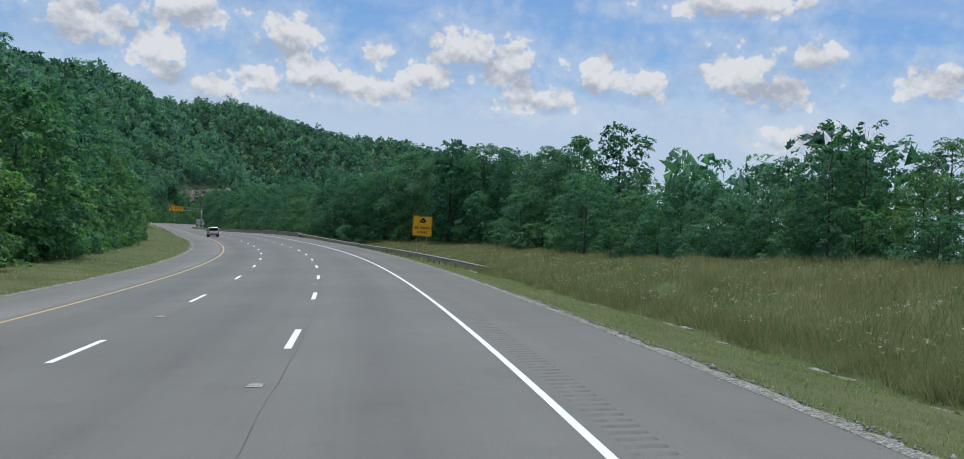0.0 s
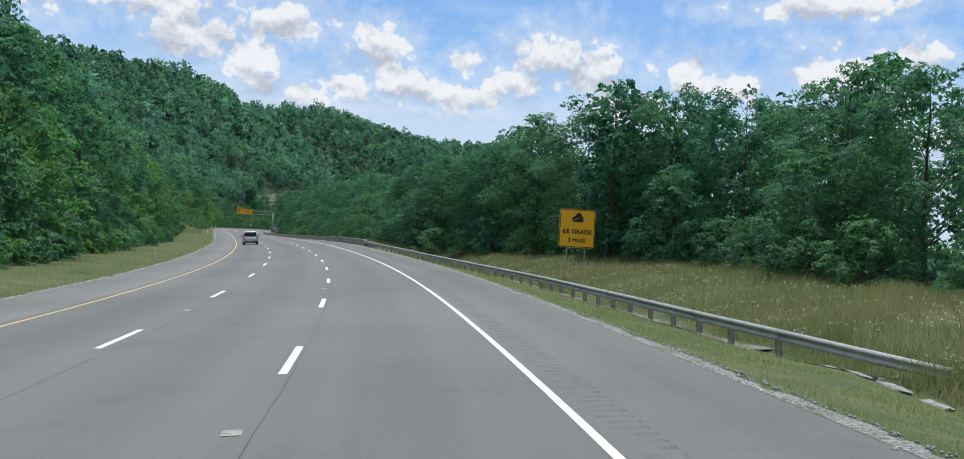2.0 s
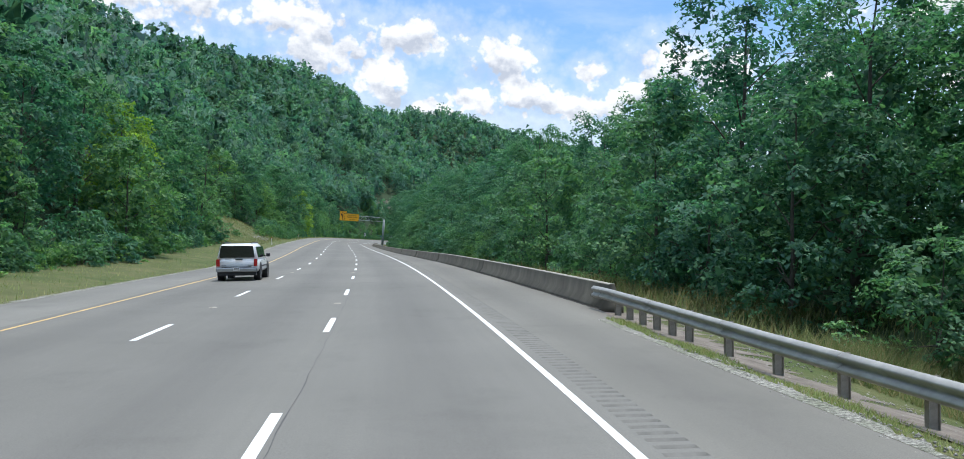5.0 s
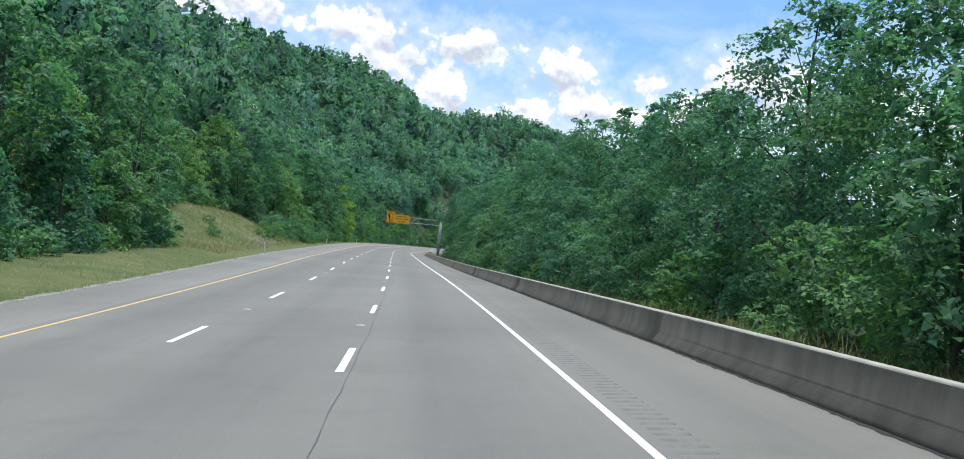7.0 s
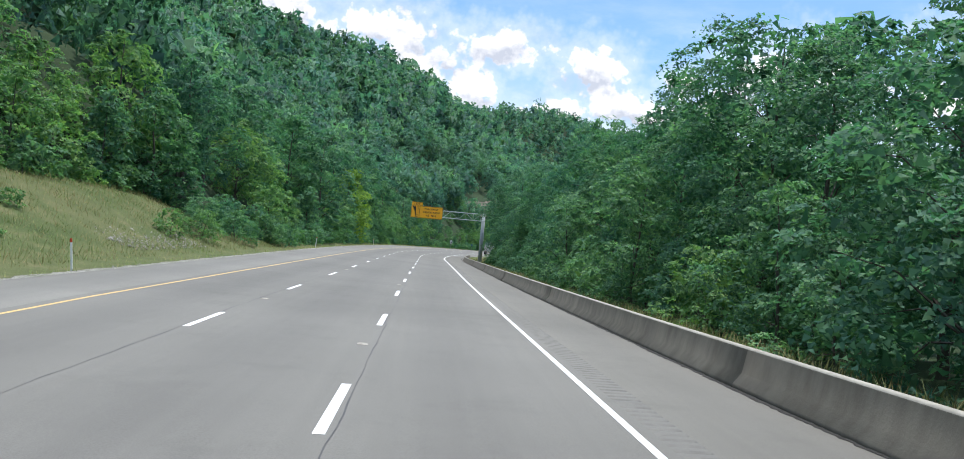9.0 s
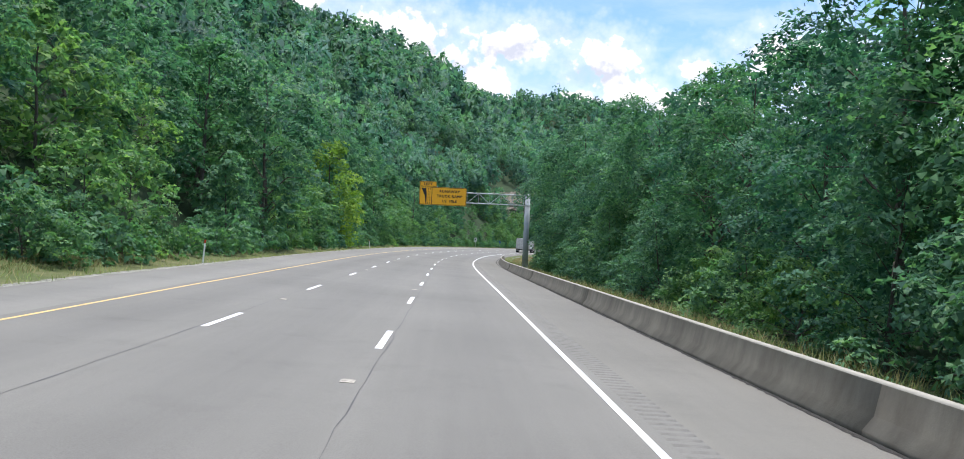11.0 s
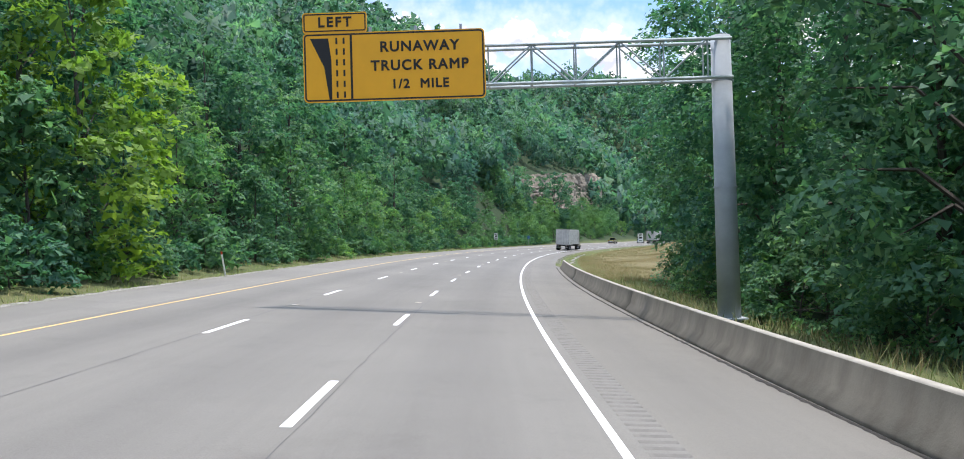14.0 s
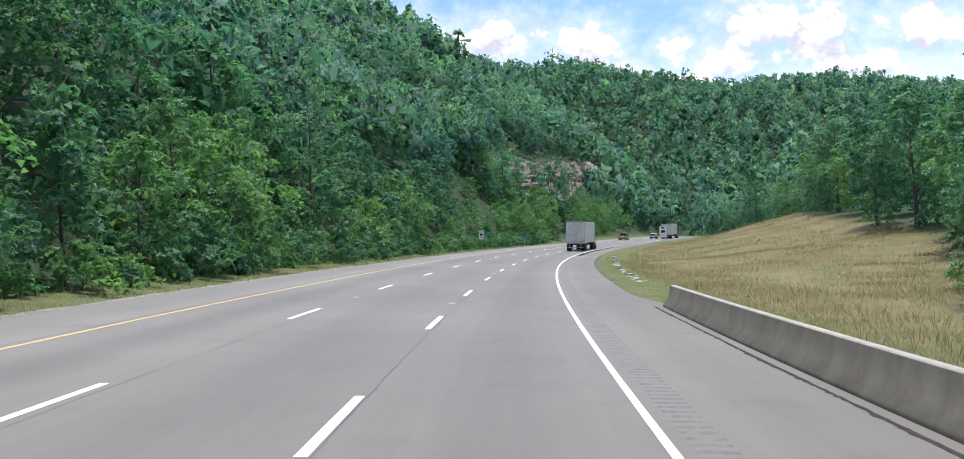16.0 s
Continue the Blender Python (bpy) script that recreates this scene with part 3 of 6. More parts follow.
def ground_z(s, lat):
    s, lat = np.broadcast_arrays(np.asarray(s, float), np.asarray(lat, float))
    x, y = ground_xy(s, lat)
    near = np.clip(lat, LEFT_EDGE - 4, RIGHT_EDGE + 25)
    z = road_pt(s, near)[..., 2] - 0.02
    # left: verge, shallow ditch, then the wooded hillside
    a = np.clip(LEFT_EDGE - lat, 0, None)
    w = left_verge(s)
    L, H = crest(s)
    toe = w + 5.0
    u = (a - toe) / np.maximum(L - 14 - toe, 20)
    up = np.where(u < 1, np.clip(u, 0, 1) ** 0.80, 1 - 0.55 * smooth(1.0, 2.4, u))
    z = z - 0.22 * smooth(0.4, 1.6, a) * smooth(4.5, 2.5, a) + H * up * (lat < 0)
    cut = smooth(CUT[0] - 22, CUT[0] - 2, s) * smooth(CUT[1] + 26, CUT[1] + 4, s)
    foot, head = CUT[2] - 14.6, CUT[3] - 13.6
    f0, h0 = cut_foot(s), cut_head(s)
    step = (f0 - 1.2) * np.clip((a - 3) / (foot - 3), 0, 1) ** 1.2 + (h0 - f0 + 0.7) * np.clip((a - foot) / (head - foot), 0, 1) + 4.4 * np.clip((a - head) / 10, 0, 1)
    cliff = np.where(a > head + 10, np.maximum(H * up, h0 + 4), step)
    z = z + cut * (cliff - H * up) * (lat < 0)
    z = z + 3.9 * smooth(260, 290, s) * smooth(336, 310, s) * smooth(3.0, 15, a)
    z = z + 5.0 * smooth(0.05, 0.4, u) * (1 - cut * (a < 60)) * lumps(x, y, 70, 3) * (lat < 0) + 1.3 * (1 - cut) * smooth(3, 20, a - w) * lumps(x, y, 22, 4) * (lat < 0)
    # right: gutter, meadow, wooded drop
    b = np.clip(lat - RIGHT_EDGE, 0, None)
    fall = np.interp(s, [-400, 100, 112, 125, 145, 151, 157], [1.0, 1.0, 1.05, 1.25, 1.10, 0.7, 0.0])
    z = z - 0.06 * smooth(0.1, 1.2, b) - fall * np.interp(b, [0.3, 4.5, 6.5, 7.2, 8.2, 10.0, 13.0, 16.0], [0.0, 0.88, 1.42, 1.62, 1.30, 0.80, 0.35, 0.0]) * (lat > 0)
    z = z + 0.45 * smooth(9, 16, b) * smooth(75, 30, s) - 0.5 * smooth(3, 8, b) * smooth(30, 70, s) * smooth(440, 400, s) * np.where(s < 156, smooth(9, 16, b), 1.0)
    z = z - 0.22 * np.clip(b - 32, 0, 200) * smooth(520, 440, s) * (lat > 0)
    hill = MEADOW_RISE * smooth(450, 600, s) * smooth(2.5, 30, b) + 2.2 * smooth(440, 520, s) * smooth(3, 34, b) + 0.06 * smooth(450, 560, s) * np.clip(b - 25, 0, 90)
    z = z + hill * (lat > 0) + 0.12 * smooth(3, 7, b) * lumps(x, y, 9, 5) * (lat > 0)
    # the far ridge that closes the valley
    far = smooth(840, 1260, s + 0.12 * np.abs(lat)) * smooth(430, 120, x - 0.1 * (y - 1400))
    ridge = np.interp(lat, [-120, -40, 30, 130, 200], [150, 126, 116, 98, 78]) * far
    z = z + np.maximum(ridge - H * up * (lat < 0), 0) + 2.2 * far * lumps(x, y, 120, 8)
    z = z - 26 * smooth(500, 1600, np.abs(lat)) * (1 - far) * (lat > 0)
    return z


# ---- ground: one sheet to the horizon, laid along the road ----
def build_ground():
    s = np.concatenate([np.arange(-500, -60, 40), np.arange(-60, 720, 3.0), np.arange(720, 1500, 14.0), np.arange(1500, 4200, 150.0)])
    lat = np.concatenate([-np.geomspace(2200, 330, 12), np.linspace(-300, -60, 22), np.linspace(-56, -20, 13), np.arange(-19, LEFT_EDGE, 0.8), [LEFT_EDGE + 0.05],
                          [-9.0, -4.0, RIGHT_EDGE - 0.3], np.arange(RIGHT_EDGE, 9, 0.4), np.arange(9.5, 32, 1.5), np.linspace(33, 110, 16), np.linspace(120, 300, 8), np.geomspace(330, 2200, 11)])
    S, L = np.meshgrid(s, lat, indexing="ij")
    x, y = ground_xy(S, L)
    z = ground_z(S, L)
    paved = np.maximum(RIGHT_EDGE, np.where((S > BARRIER[0] - 3) & (S < BARRIER[1] + 3), 3.62, 0))
    z = np.where((L > LEFT_EDGE) & (L < paved), z - 0.25, z)
    n, m = S.shape
    idx = np.arange(n * m).reshape(n, m)
    f = np.stack([idx[:-1, :-1], idx[:-1, 1:], idx[1:, 1:], idx[1:, :-1]], -1).reshape(-1, 4)
    me = fast_mesh("ground", np.stack([x, y, z], -1).reshape(-1, 3), f, GROUND, smooth=True)
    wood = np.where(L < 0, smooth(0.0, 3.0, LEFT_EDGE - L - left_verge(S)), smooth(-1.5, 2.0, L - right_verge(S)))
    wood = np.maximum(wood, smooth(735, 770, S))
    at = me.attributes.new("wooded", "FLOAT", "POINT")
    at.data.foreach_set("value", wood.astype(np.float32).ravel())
    hay = np.where(L > 0, 0.85 * smooth(425, 450, S) * smooth(4.5, 8, L), 0.0)
    at = me.attributes.new("dry", "FLOAT", "POINT")
    at.data.foreach_set("value", hay.astype(np.float32).ravel())
    tagged(new("ground", me), "grass verges, meadow and wooded hillside ground", "ground", kind="structure")


build_ground()
ROAD_S = np.arange(-60, 735.0, 2.0)


def strip(name, s, lats, ups, material, closed=False, smooth_it=False, z_of=None):
    """A ribbon swept along the road through cross-section points (lat, up)."""
    lats, ups = np.broadcast_arrays(np.asarray(lats, float), np.asarray(ups, float))
    if lats.ndim == 1:
        S, L = np.meshgrid(s, lats, indexing="ij")
        U = np.broadcast_to(ups, L.shape)
    else:
        S, L, U = np.broadcast_to(np.asarray(s)[:, None], lats.shape), lats, ups
    v = road_pt(S, L, U)
    n, m = S.shape
    idx = np.arange(n * m).reshape(n, m)
    if closed:
        idx = np.concatenate([idx, idx[:, :1]], 1)
    f = np.stack([idx[:-1, :-1], idx[:-1, 1:], idx[1:, 1:], idx[1:, :-1]], -1).reshape(-1, 4)
    if closed:      # end caps between the two faces
        for row, flip in ((idx[0, :-1], True), (idx[-1, :-1], False)):
            for i in range(m // 2 - 1):
                q = [row[i], row[i + 1], row[m - 2 - i], row[m - 1 - i]]
                f = np.vstack([f, q[::-1] if flip else q])
    uv = np.stack([L, S], -1).reshape(-1, 2)
    return fast_mesh(name, v.reshape(-1, 3), f, material, uv, smooth_it)


RUM0, RUM1 = 0.24, 0.68
road = tagged(new("road", strip("road", ROAD_S, [-11.35, -9, -7.32, -5.5, -3.66, -1.8, 0.0, RUM0], [0, 0, 0, 0, 0, 0, 0, 0], ASPHALT)),
              "worn grey asphalt carriageway with three banked lanes", "road", kind="structure")
pave_r = RIGHT_EDGE + 0.75 * smooth(BARRIER[0] - 6, BARRIER[0], ROAD_S) * smooth(BARRIER[1] + 6, BARRIER[1], ROAD_S)
part("shoulder", strip("shoulder", ROAD_S, np.stack([RUM1 + 0 * pave_r, 1.8 + 0 * pave_r, pave_r, pave_r + 0.2], 1), np.broadcast_to(np.array([0, 0, 0, -0.3]), (len(ROAD_S), 4)), SHOULDER), None, road, "paler grey asphalt shoulder")


part("shoulder", strip("shoulder", ROAD_S, [LEFT_EDGE - 0.25, LEFT_EDGE, -12.6, -11.35], [-0.3, 0, 0, 0], LEFT_SHOULDER), None, road, "paler grey asphalt shoulder")


def rumble_strip():
    """Milled grooves: rounded dips across the shoulder every 0.3 m."""
    s = np.arange(0, 520, 0.05)
    dip = -0.034 * np.clip(2.6 * np.sin(s * 2 * math.pi / 0.30) - 1.3, 0, 1)
    lats = np.broadcast_to(np.array([RUM0, RUM0 + 0.03, RUM1 - 0.03, RUM1]), (len(s), 4))
    ups = np.stack([0 * s, dip, dip, 0 * s], 1)
    me = strip("rumble_strip", s, lats, ups, RUMBLE)
    me.materials.append(GROOVE)      # groove bottoms get their shade as a darker colour
    low = np.repeat((dip[:-1] + dip[1:]) / 2 < -0.015, 3).astype(np.int32)
    me.polygons.foreach_set("material_index", low)
    return me


part("rumble_strip", rumble_strip(), None, road, "milled rumble strip grooves")
for name, lat, mat, lab in (("edge_line", 0.0, WHITE_PAINT, "solid white edge line"), ("edge_line", -10.98, YELLOW_PAINT, "solid yellow edge line")):
    part(name, strip(name, np.arange(-58, 730, 1.0), [lat - 0.056, lat + 0.056], [0.004, 0.004], mat), None, road, lab)
for lat, phase, cyc in ((-3.66, DASH[0], DASH[2]), (-7.44, DASH[1], DASH[3])):
    for i in range(-5, 52):
        s0 = phase + cyc * i
        if s0 < -50 or s0 > 715:
            continue
        part("lane_dash", strip("lane_dash", s0 + np.linspace(0, DASH[4], 4), [lat - 0.07, lat + 0.07], [0.0045, 0.0045], WHITE_PAINT), None, road)


def crack(s0, s1, lat, width, seed, wig=0.05, step=0.8):
    """A wandering sealed seam in the pavement."""
    r = np.random.RandomState(seed)
    s = np.arange(s0, s1, step)
    c = lat + np.cumsum(r.normal(0, wig * 0.25, len(s))) * 0.35 + r.normal(0, wig * 0.25, len(s))
    c = lat + (c - lat) * np.clip(1.2 - np.abs(c - lat), 0.2, 1)
    w = width * r.uniform(0.2, 1.0, len(s)) / 2
    return strip("seam", s, np.stack([c - w, c + w], 1), np.full((len(s), 2), 0.0025), TAR)


for i, (s0, s1, lat, w) in enumerate(((-50, 190, -3.50, 0.020), (190, 560, -3.47, 0.028), (240, 420, -7.50, 0.035), (20, 130, -7.12, 0.015), (420, 520, -7.2, 0.022))):
    part("seam", crack(s0, s1, lat, w, 40 + i), None, road)


def pavement_marker():
    bm = bmesh.new()
    v = box(bm, (0, 0, 0.012), (0.22, 0.26, 0.024), 0.006)
    for q in v:
        if q.co.z > 0.015:
            q.co.x *= 0.7
            q.co.y *= 0.6
    return bm_mesh("pavement_marker", bm, WOOD_POST)


mk_mesh = pavement_marker()
for lat, s0, cyc in ((-3.78, MARK[0], DASH[2] * 2), (-7.36, MARK[1], DASH[3] * 2)):
    for i in range(-1, 26):
        ob = new("pavement_marker", mk_mesh)
        ob.matrix_world = road_pose(s0 + cyc * i, lat, 0.002, (i * 37) % 11 - 5)
        tagged(ob, "small worn steel pavement marker on the asphalt", "marker", "pavement markers")


# ---- concrete barrier, in cast lengths ----
BAR0, BAR1 = BARRIER


def barrier_lat(s):
    return np.interp(s, [BAR0, 200, 250, 300, 345, 400, BAR1], [3.55, 2.95, 2.85, 3.0, 3.2, 3.25, 3.1])


barrier = tagged(new("concrete_barrier"), "weathered grey concrete barrier, faces toned for shade, with a pale top", "barrier", kind="structure")
n_seg = int((BAR1 - BAR0) / 24)
for i in range(n_seg):
    a, b = BAR0 + (BAR1 - BAR0) * i / n_seg, BAR0 + (BAR1 - BAR0) * (i + 1) / n_seg - 0.002
    s = np.linspace(a, b, 14)
    prof = [(0.0, -0.1), (0.0, 0.08), (0.15, 0.27), (0.23, 0.68), (0.236, 0.70), (0.40, 0.70), (0.406, 0.68), (0.49, 0.27), (0.64, 0.08), (0.64, -0.1)]
    bl = barrier_lat(s)
    lats = bl[:, None] + np.array([p[0] for p in prof])[None]
    ups = np.broadcast_to(np.array([p[1] for p in prof]), lats.shape)
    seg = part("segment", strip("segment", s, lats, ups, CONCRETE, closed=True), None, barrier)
    cap = strip("pale_top", s, bl[:, None] + np.array([[0.229, 0.236, 0.318, 0.400, 0.407]]), np.broadcast_to(np.array([0.675, 0.705, 0.709, 0.705, 0.675]), (14, 5)), CONCRETE_TOP)
    part("pale_top", cap, None, seg)
# gritty debris line at the foot of the barrier
grit_s = np.arange(BAR0, BAR1, 0.14)
rg = np.random.RandomState(12)
gw = 0.05 + 0.06 * rg.rand(len(grit_s)) ** 2 + 0.035 * np.clip(lumps(grit_s, 0 * grit_s, 6, 2), -0.6, 1.5)
gl = barrier_lat(grit_s) - 0.01 - 0.24 * smooth(372, 410, grit_s)
part("debris_line", strip("debris_line", grit_s, np.stack([gl - gw, gl - gw * 0.5, gl + 0.01], 1), np.stack([0.004 + 0 * gw, 0.014 + 0.02 * rg.rand(len(gw)), 0.008 + 0 * gw], 1), DEBRIS), None, barrier, "dark grit and dead leaves")


# ---- steel W-beam guardrail ----
def rail_lat(s):
    return np.interp(s, [RAIL0, 72.2, 74, 77, 85, 98, 110, 125, 145, BAR0 + 0.5], [10.6, 9.5, 8.5, 7.75, 7.3, 7.15, 6.5, 5.45, 4.0, 3.5])


def rail_up(s):
    return np.interp(s, [RAIL0, 72.2, 74, 77, 85, 98, 110, 125, 145, 154], [-1.75, -1.5, -1.26, -1.1, -1.0, -0.98, -0.9, -0.70, -0.29, -0.08])


rail = tagged(new("guardrail"), "galvanised steel guardrail on steel posts", "guardrail", kind="structure")
WBEAM = [(0.0, 0.36), (0.02, 0.38), (0.075, 0.415), (0.08, 0.45), (0.02, 0.50), (0.0, 0.525), (0.02, 0.55), (0.08, 0.60), (0.075, 0.635), (0.02, 0.67), (0.0, 0.69)]
step = 3.81
k = 0
s = RAIL0
while s < BAR0 + 0.2:
    e = min(s + step + 0.03, BAR0 + 0.6)
    ss = np.linspace(s, e, 7)
    front = rail_lat(ss)[:, None] - np.array([[p[0] for p in WBEAM]])
    upz = np.array([[p[1] + 0.02 for p in WBEAM]]) + rail_up(ss)[:, None] + 0.0015 * (k % 2)
    lats = np.concatenate([front, front[:, ::-1] + 0.006], 1)
    ups = np.concatenate([upz, upz[:, ::-1]], 1)
    part("beam", strip("beam", ss, lats, ups, GALV, closed=True), None, rail)
    s += step
    k += 1


def post_mesh():
    bm = bmesh.new()
    box(bm, (0, 0, 0.04), (0.15, 0.012, 1.2))
    box(bm, (-0.075, 0, 0.04), (0.01, 0.10, 1.2))
    box(bm, (0.075, 0, 0.04), (0.01, 0.10, 1.2))
    return bm_mesh("post", bm, WOOD_POST)


def block_mesh():
    bm = bmesh.new()
    box(bm, (0, 0, -0.02), (0.16, 0.12, 0.26), 0.012)
    return bm_mesh("block", bm, WOOD_POST)


pm, bk = post_mesh(), block_mesh()
s = RAIL0 + 4.2
while s < BAR0:
    ob = part("post", pm, None, rail)
    ob.matrix_world = road_pose(s, float(rail_lat(s)) + 0.26, float(rail_up(s)))
    o2 = part("spacer_block", bk, None, ob)
    o2.location = (-0.165, 0, 0.53)
    s += 1.905 if s < BAR0 - 6 else 0.95


# ---- signs ----
def slab(w, h, r=0.12, t=0.02):
    """A flat plate with rounded corners in the x-z plane, front at y = 0."""
    pts = []
    for cx, cz, a0 in ((w / 2 - r, h / 2 - r, 0), (-w / 2 + r, h / 2 - r, 90), (-w / 2 + r, -h / 2 + r, 180), (w / 2 - r, -h / 2 + r, 270)):
        for i in range(6):
            a = radians(a0 + i * 18)
            pts.append((cx + r * math.cos(a), cz + r * math.sin(a)))
    bm = bmesh.new()
    prism(bm, pts, 0.0, t)
    return bm


def flat(outline, t=0.004):
    bm = bmesh.new()
    prism(bm, outline, -t, 0.0)
    return bm


def at(ob, x, y, z):
    ob.location = (x, y, z)
    return ob


def border(w, h, r, b):
    """A thin rounded frame line."""
    bm = bmesh.new()
    outs = []
    for q in (0, b):
        pts = []
        rr = max(r - q, 0.01)
        for cx, cz, a0 in ((w / 2 - r, h / 2 - r, 0), (-w / 2 + r, h / 2 - r, 90), (-w / 2 + r, -h / 2 + r, 180), (w / 2 - r, -h / 2 + r, 270)):
            for i in range(6):
                a = radians(a0 + i * 18)
                pts.append(bm.verts.new((cx + rr * math.cos(a), 0, cz + rr * math.sin(a))))
        outs.append(pts)
    n = len(outs[0])
    for i in range(n):
        bm.faces.new((outs[0][i], outs[0][(i + 1) % n], outs[1][(i + 1) % n], outs[1][i]))
    return bm


def grade_sign():
    g0 = Vector((*ground_xy(GRADE_SIGN[0], GRADE_SIGN[1]), float(ground_z(GRADE_SIGN[0], GRADE_SIGN[1]))))
    hd = math.degrees(float(np.interp(GRADE_SIGN[0], SG, RHD)))
    sg = thing("grade_sign", Matrix.Translation(g0) @ pose(0, 0, 0, 0, 0, hd + GRADE_SIGN[4]), "yellow square hill warning sign on two thin posts in the meadow", "road sign")
    W, zc = GRADE_SIGN[3], GRADE_SIGN[2] - g0.z
    plate = at(part("panel", slab(W, W, 0.16), SIGN_YELLOW, sg, "orange-yellow sign face"), 0, 0, zc)
    at(part("border", border(W - 0.06, W - 0.06, 0.13, 0.045), SIGN_BLACK, plate), 0, -0.004, 0)
    for x in (-0.62, 0.62):
        bm = bmesh.new()
        box(bm, (x, 0.06, (zc + W * 0.4) / 2 - 0.2), (0.06, 0.05, zc + W * 0.4 + 0.4), 0.006)
        part("post", bm, WOOD_POST, sg)
    k = W / 2.5
    tri = [(-0.42, 0.42), (0.40, 0.42), (0.40, 0.82)]
    at(part("slope", flat([(x * k, z * k) for x, z in tri]), SIGN_BLACK, plate), 0, -0.004, 0)
    lorry = [(-0.40, 0.52), (-0.30, 0.46), (-0.24, 0.52), (0.14, 0.71), (0.20, 0.68), (0.28, 0.74), (0.30, 0.80), (0.14, 1.02), (-0.14, 0.88), (-0.12, 0.80), (-0.24, 0.74), (-0.36, 0.66)]
    at(part("lorry", flat([((x) * k, (z + 0.04) * k) for x, z in lorry]), SIGN_BLACK, plate), 0, -0.004, 0)
    letters("6% GRADE", 0.40 * k, SIGN_BLACK, plate, 0, -0.006, -0.22 * k)
    letters("3 MILES", 0.34 * k, SIGN_BLACK, plate, 0, -0.006, -0.78 * k)


grade_sign()


def gantry():
    """Cantilever sign bridge: a steel column, a box truss and a two-piece yellow panel."""
    s, lat, w, h, base, x0 = GANTRY
    p = Vector((*ground_xy(s, lat), float(ground_z(s, lat))))
    hd = math.degrees(float(np.interp(s, SG, RHD)))
    gt = thing("overhead_sign_gantry", Matrix.Translation(p) @ pose(0, 0, 0, 0, 0, hd + GANTRY_TURN), "grey steel cantilever gantry carrying a yellow overhead sign", "sign gantry")
    top = base + h * 0.76 - p.z
    low = base + h * 0.20 - p.z
    bm = bmesh.new()
    rod(bm, (0, 0, -0.3), (0, 0, top + 0.15), 0.37, 0.31, 24)
    pole = part("column", bm, POLE_STEEL, gt, "round tapered grey steel column", True)
    for z in (low * 0.55, low - 0.1):
        bm = bmesh.new()
        rod(bm, (0, 0, z), (0, 0, z + 0.05), 0.372, 0.372, 24)
        part("seam_ring", bm, POLE_STEEL, pole)
    bm = bmesh.new()
    box(bm, (0, 0, 0.10), (0.95, 0.95, 0.06), 0.01)
    part("base_plate", bm, POLE_STEEL, gt)
    # truss chords, posts and braces
    x1 = x0 + 0.3
    for y in (-0.32, 0.32):
        for z in (low, top):
            bm = bmesh.new()
            rod(bm, (0.28, y, z), (x1, y, z), 0.055)
            part("chord", bm, TRUSS_STEEL, gt)
    n = 9
    for i in range(n + 1):
        x = -0.5 + (x1 + 0.5) * i / n
        for y in (-0.32, 0.32):
            bm = bmesh.new()
            rod(bm, (x, y, low), (x, y, top), 0.028, None, 6)
            if i < n:
                xn = -0.5 + (x1 + 0.5) * (i + 1) / n
                rod(bm, (x, y, low if i % 2 else top), (xn, y, top if i % 2 else low), 0.028, None, 6)
            part("brace", bm, TRUSS_STEEL, gt)
        for z in (low, top):
            bm = bmesh.new()
            rod(bm, (x, -0.32, z), (x, 0.32, z), 0.025, None, 6)
            part("cross_bar", bm, TRUSS_STEEL, gt)
    # panel, its left end at x0
    zc = base + h / 2 - p.z
    face = at(part("panel", slab(w, h, 0.14, 0.05), SIGN_YELLOW, gt, "orange-yellow sign face"), x0 + w / 2, -0.48, zc)
    at(part("border", border(w - 0.07, h - 0.07, 0.12, 0.05), SIGN_BLACK, face), 0, -0.004, 0)
    tab = at(part("tab_panel", slab(w * 0.355, h * 0.29, 0.08, 0.05), SIGN_YELLOW, gt, "small yellow tab above the sign"), x0 + w * 0.1775, -0.48, zc + h * 0.648)
    at(part("border", border(w * 0.355 - 0.07, h * 0.29 - 0.07, 0.07, 0.04), SIGN_BLACK, tab), 0, -0.004, 0)
    letters("LEFT", h * 0.20, SIGN_BLACK, tab, 0, -0.006, 0, 1.25)
    tx = w * 0.14
    for words, z, sz in (("RUNAWAY", 0.27, 0.205), ("TRUCK RAMP", 0.0, 0.205), ("1/2  MILE", -0.27, 0.185)):
        letters(words, h * sz, SIGN_BLACK, face, tx, -0.006, h * z, 1.16)
    for x in (-0.235,):
        at(part("line", flat([(w * x - 0.035, -h * 0.46), (w * x + 0.035, -h * 0.46), (w * x + 0.035, h * 0.46), (w * x - 0.035, h * 0.46)]), SIGN_BLACK, face), 0, -0.005, 0)
    for x in (-0.315, -0.275):
        for i in range(6):
            z0 = -0.44 + i * 0.155
            at(part("line_dash", flat([(w * x - 0.03, h * z0), (w * x + 0.03, h * z0), (w * x + 0.03, h * (z0 + 0.09)), (w * x - 0.03, h * (z0 + 0.09))]), SIGN_BLACK, face), 0, -0.005, 0)
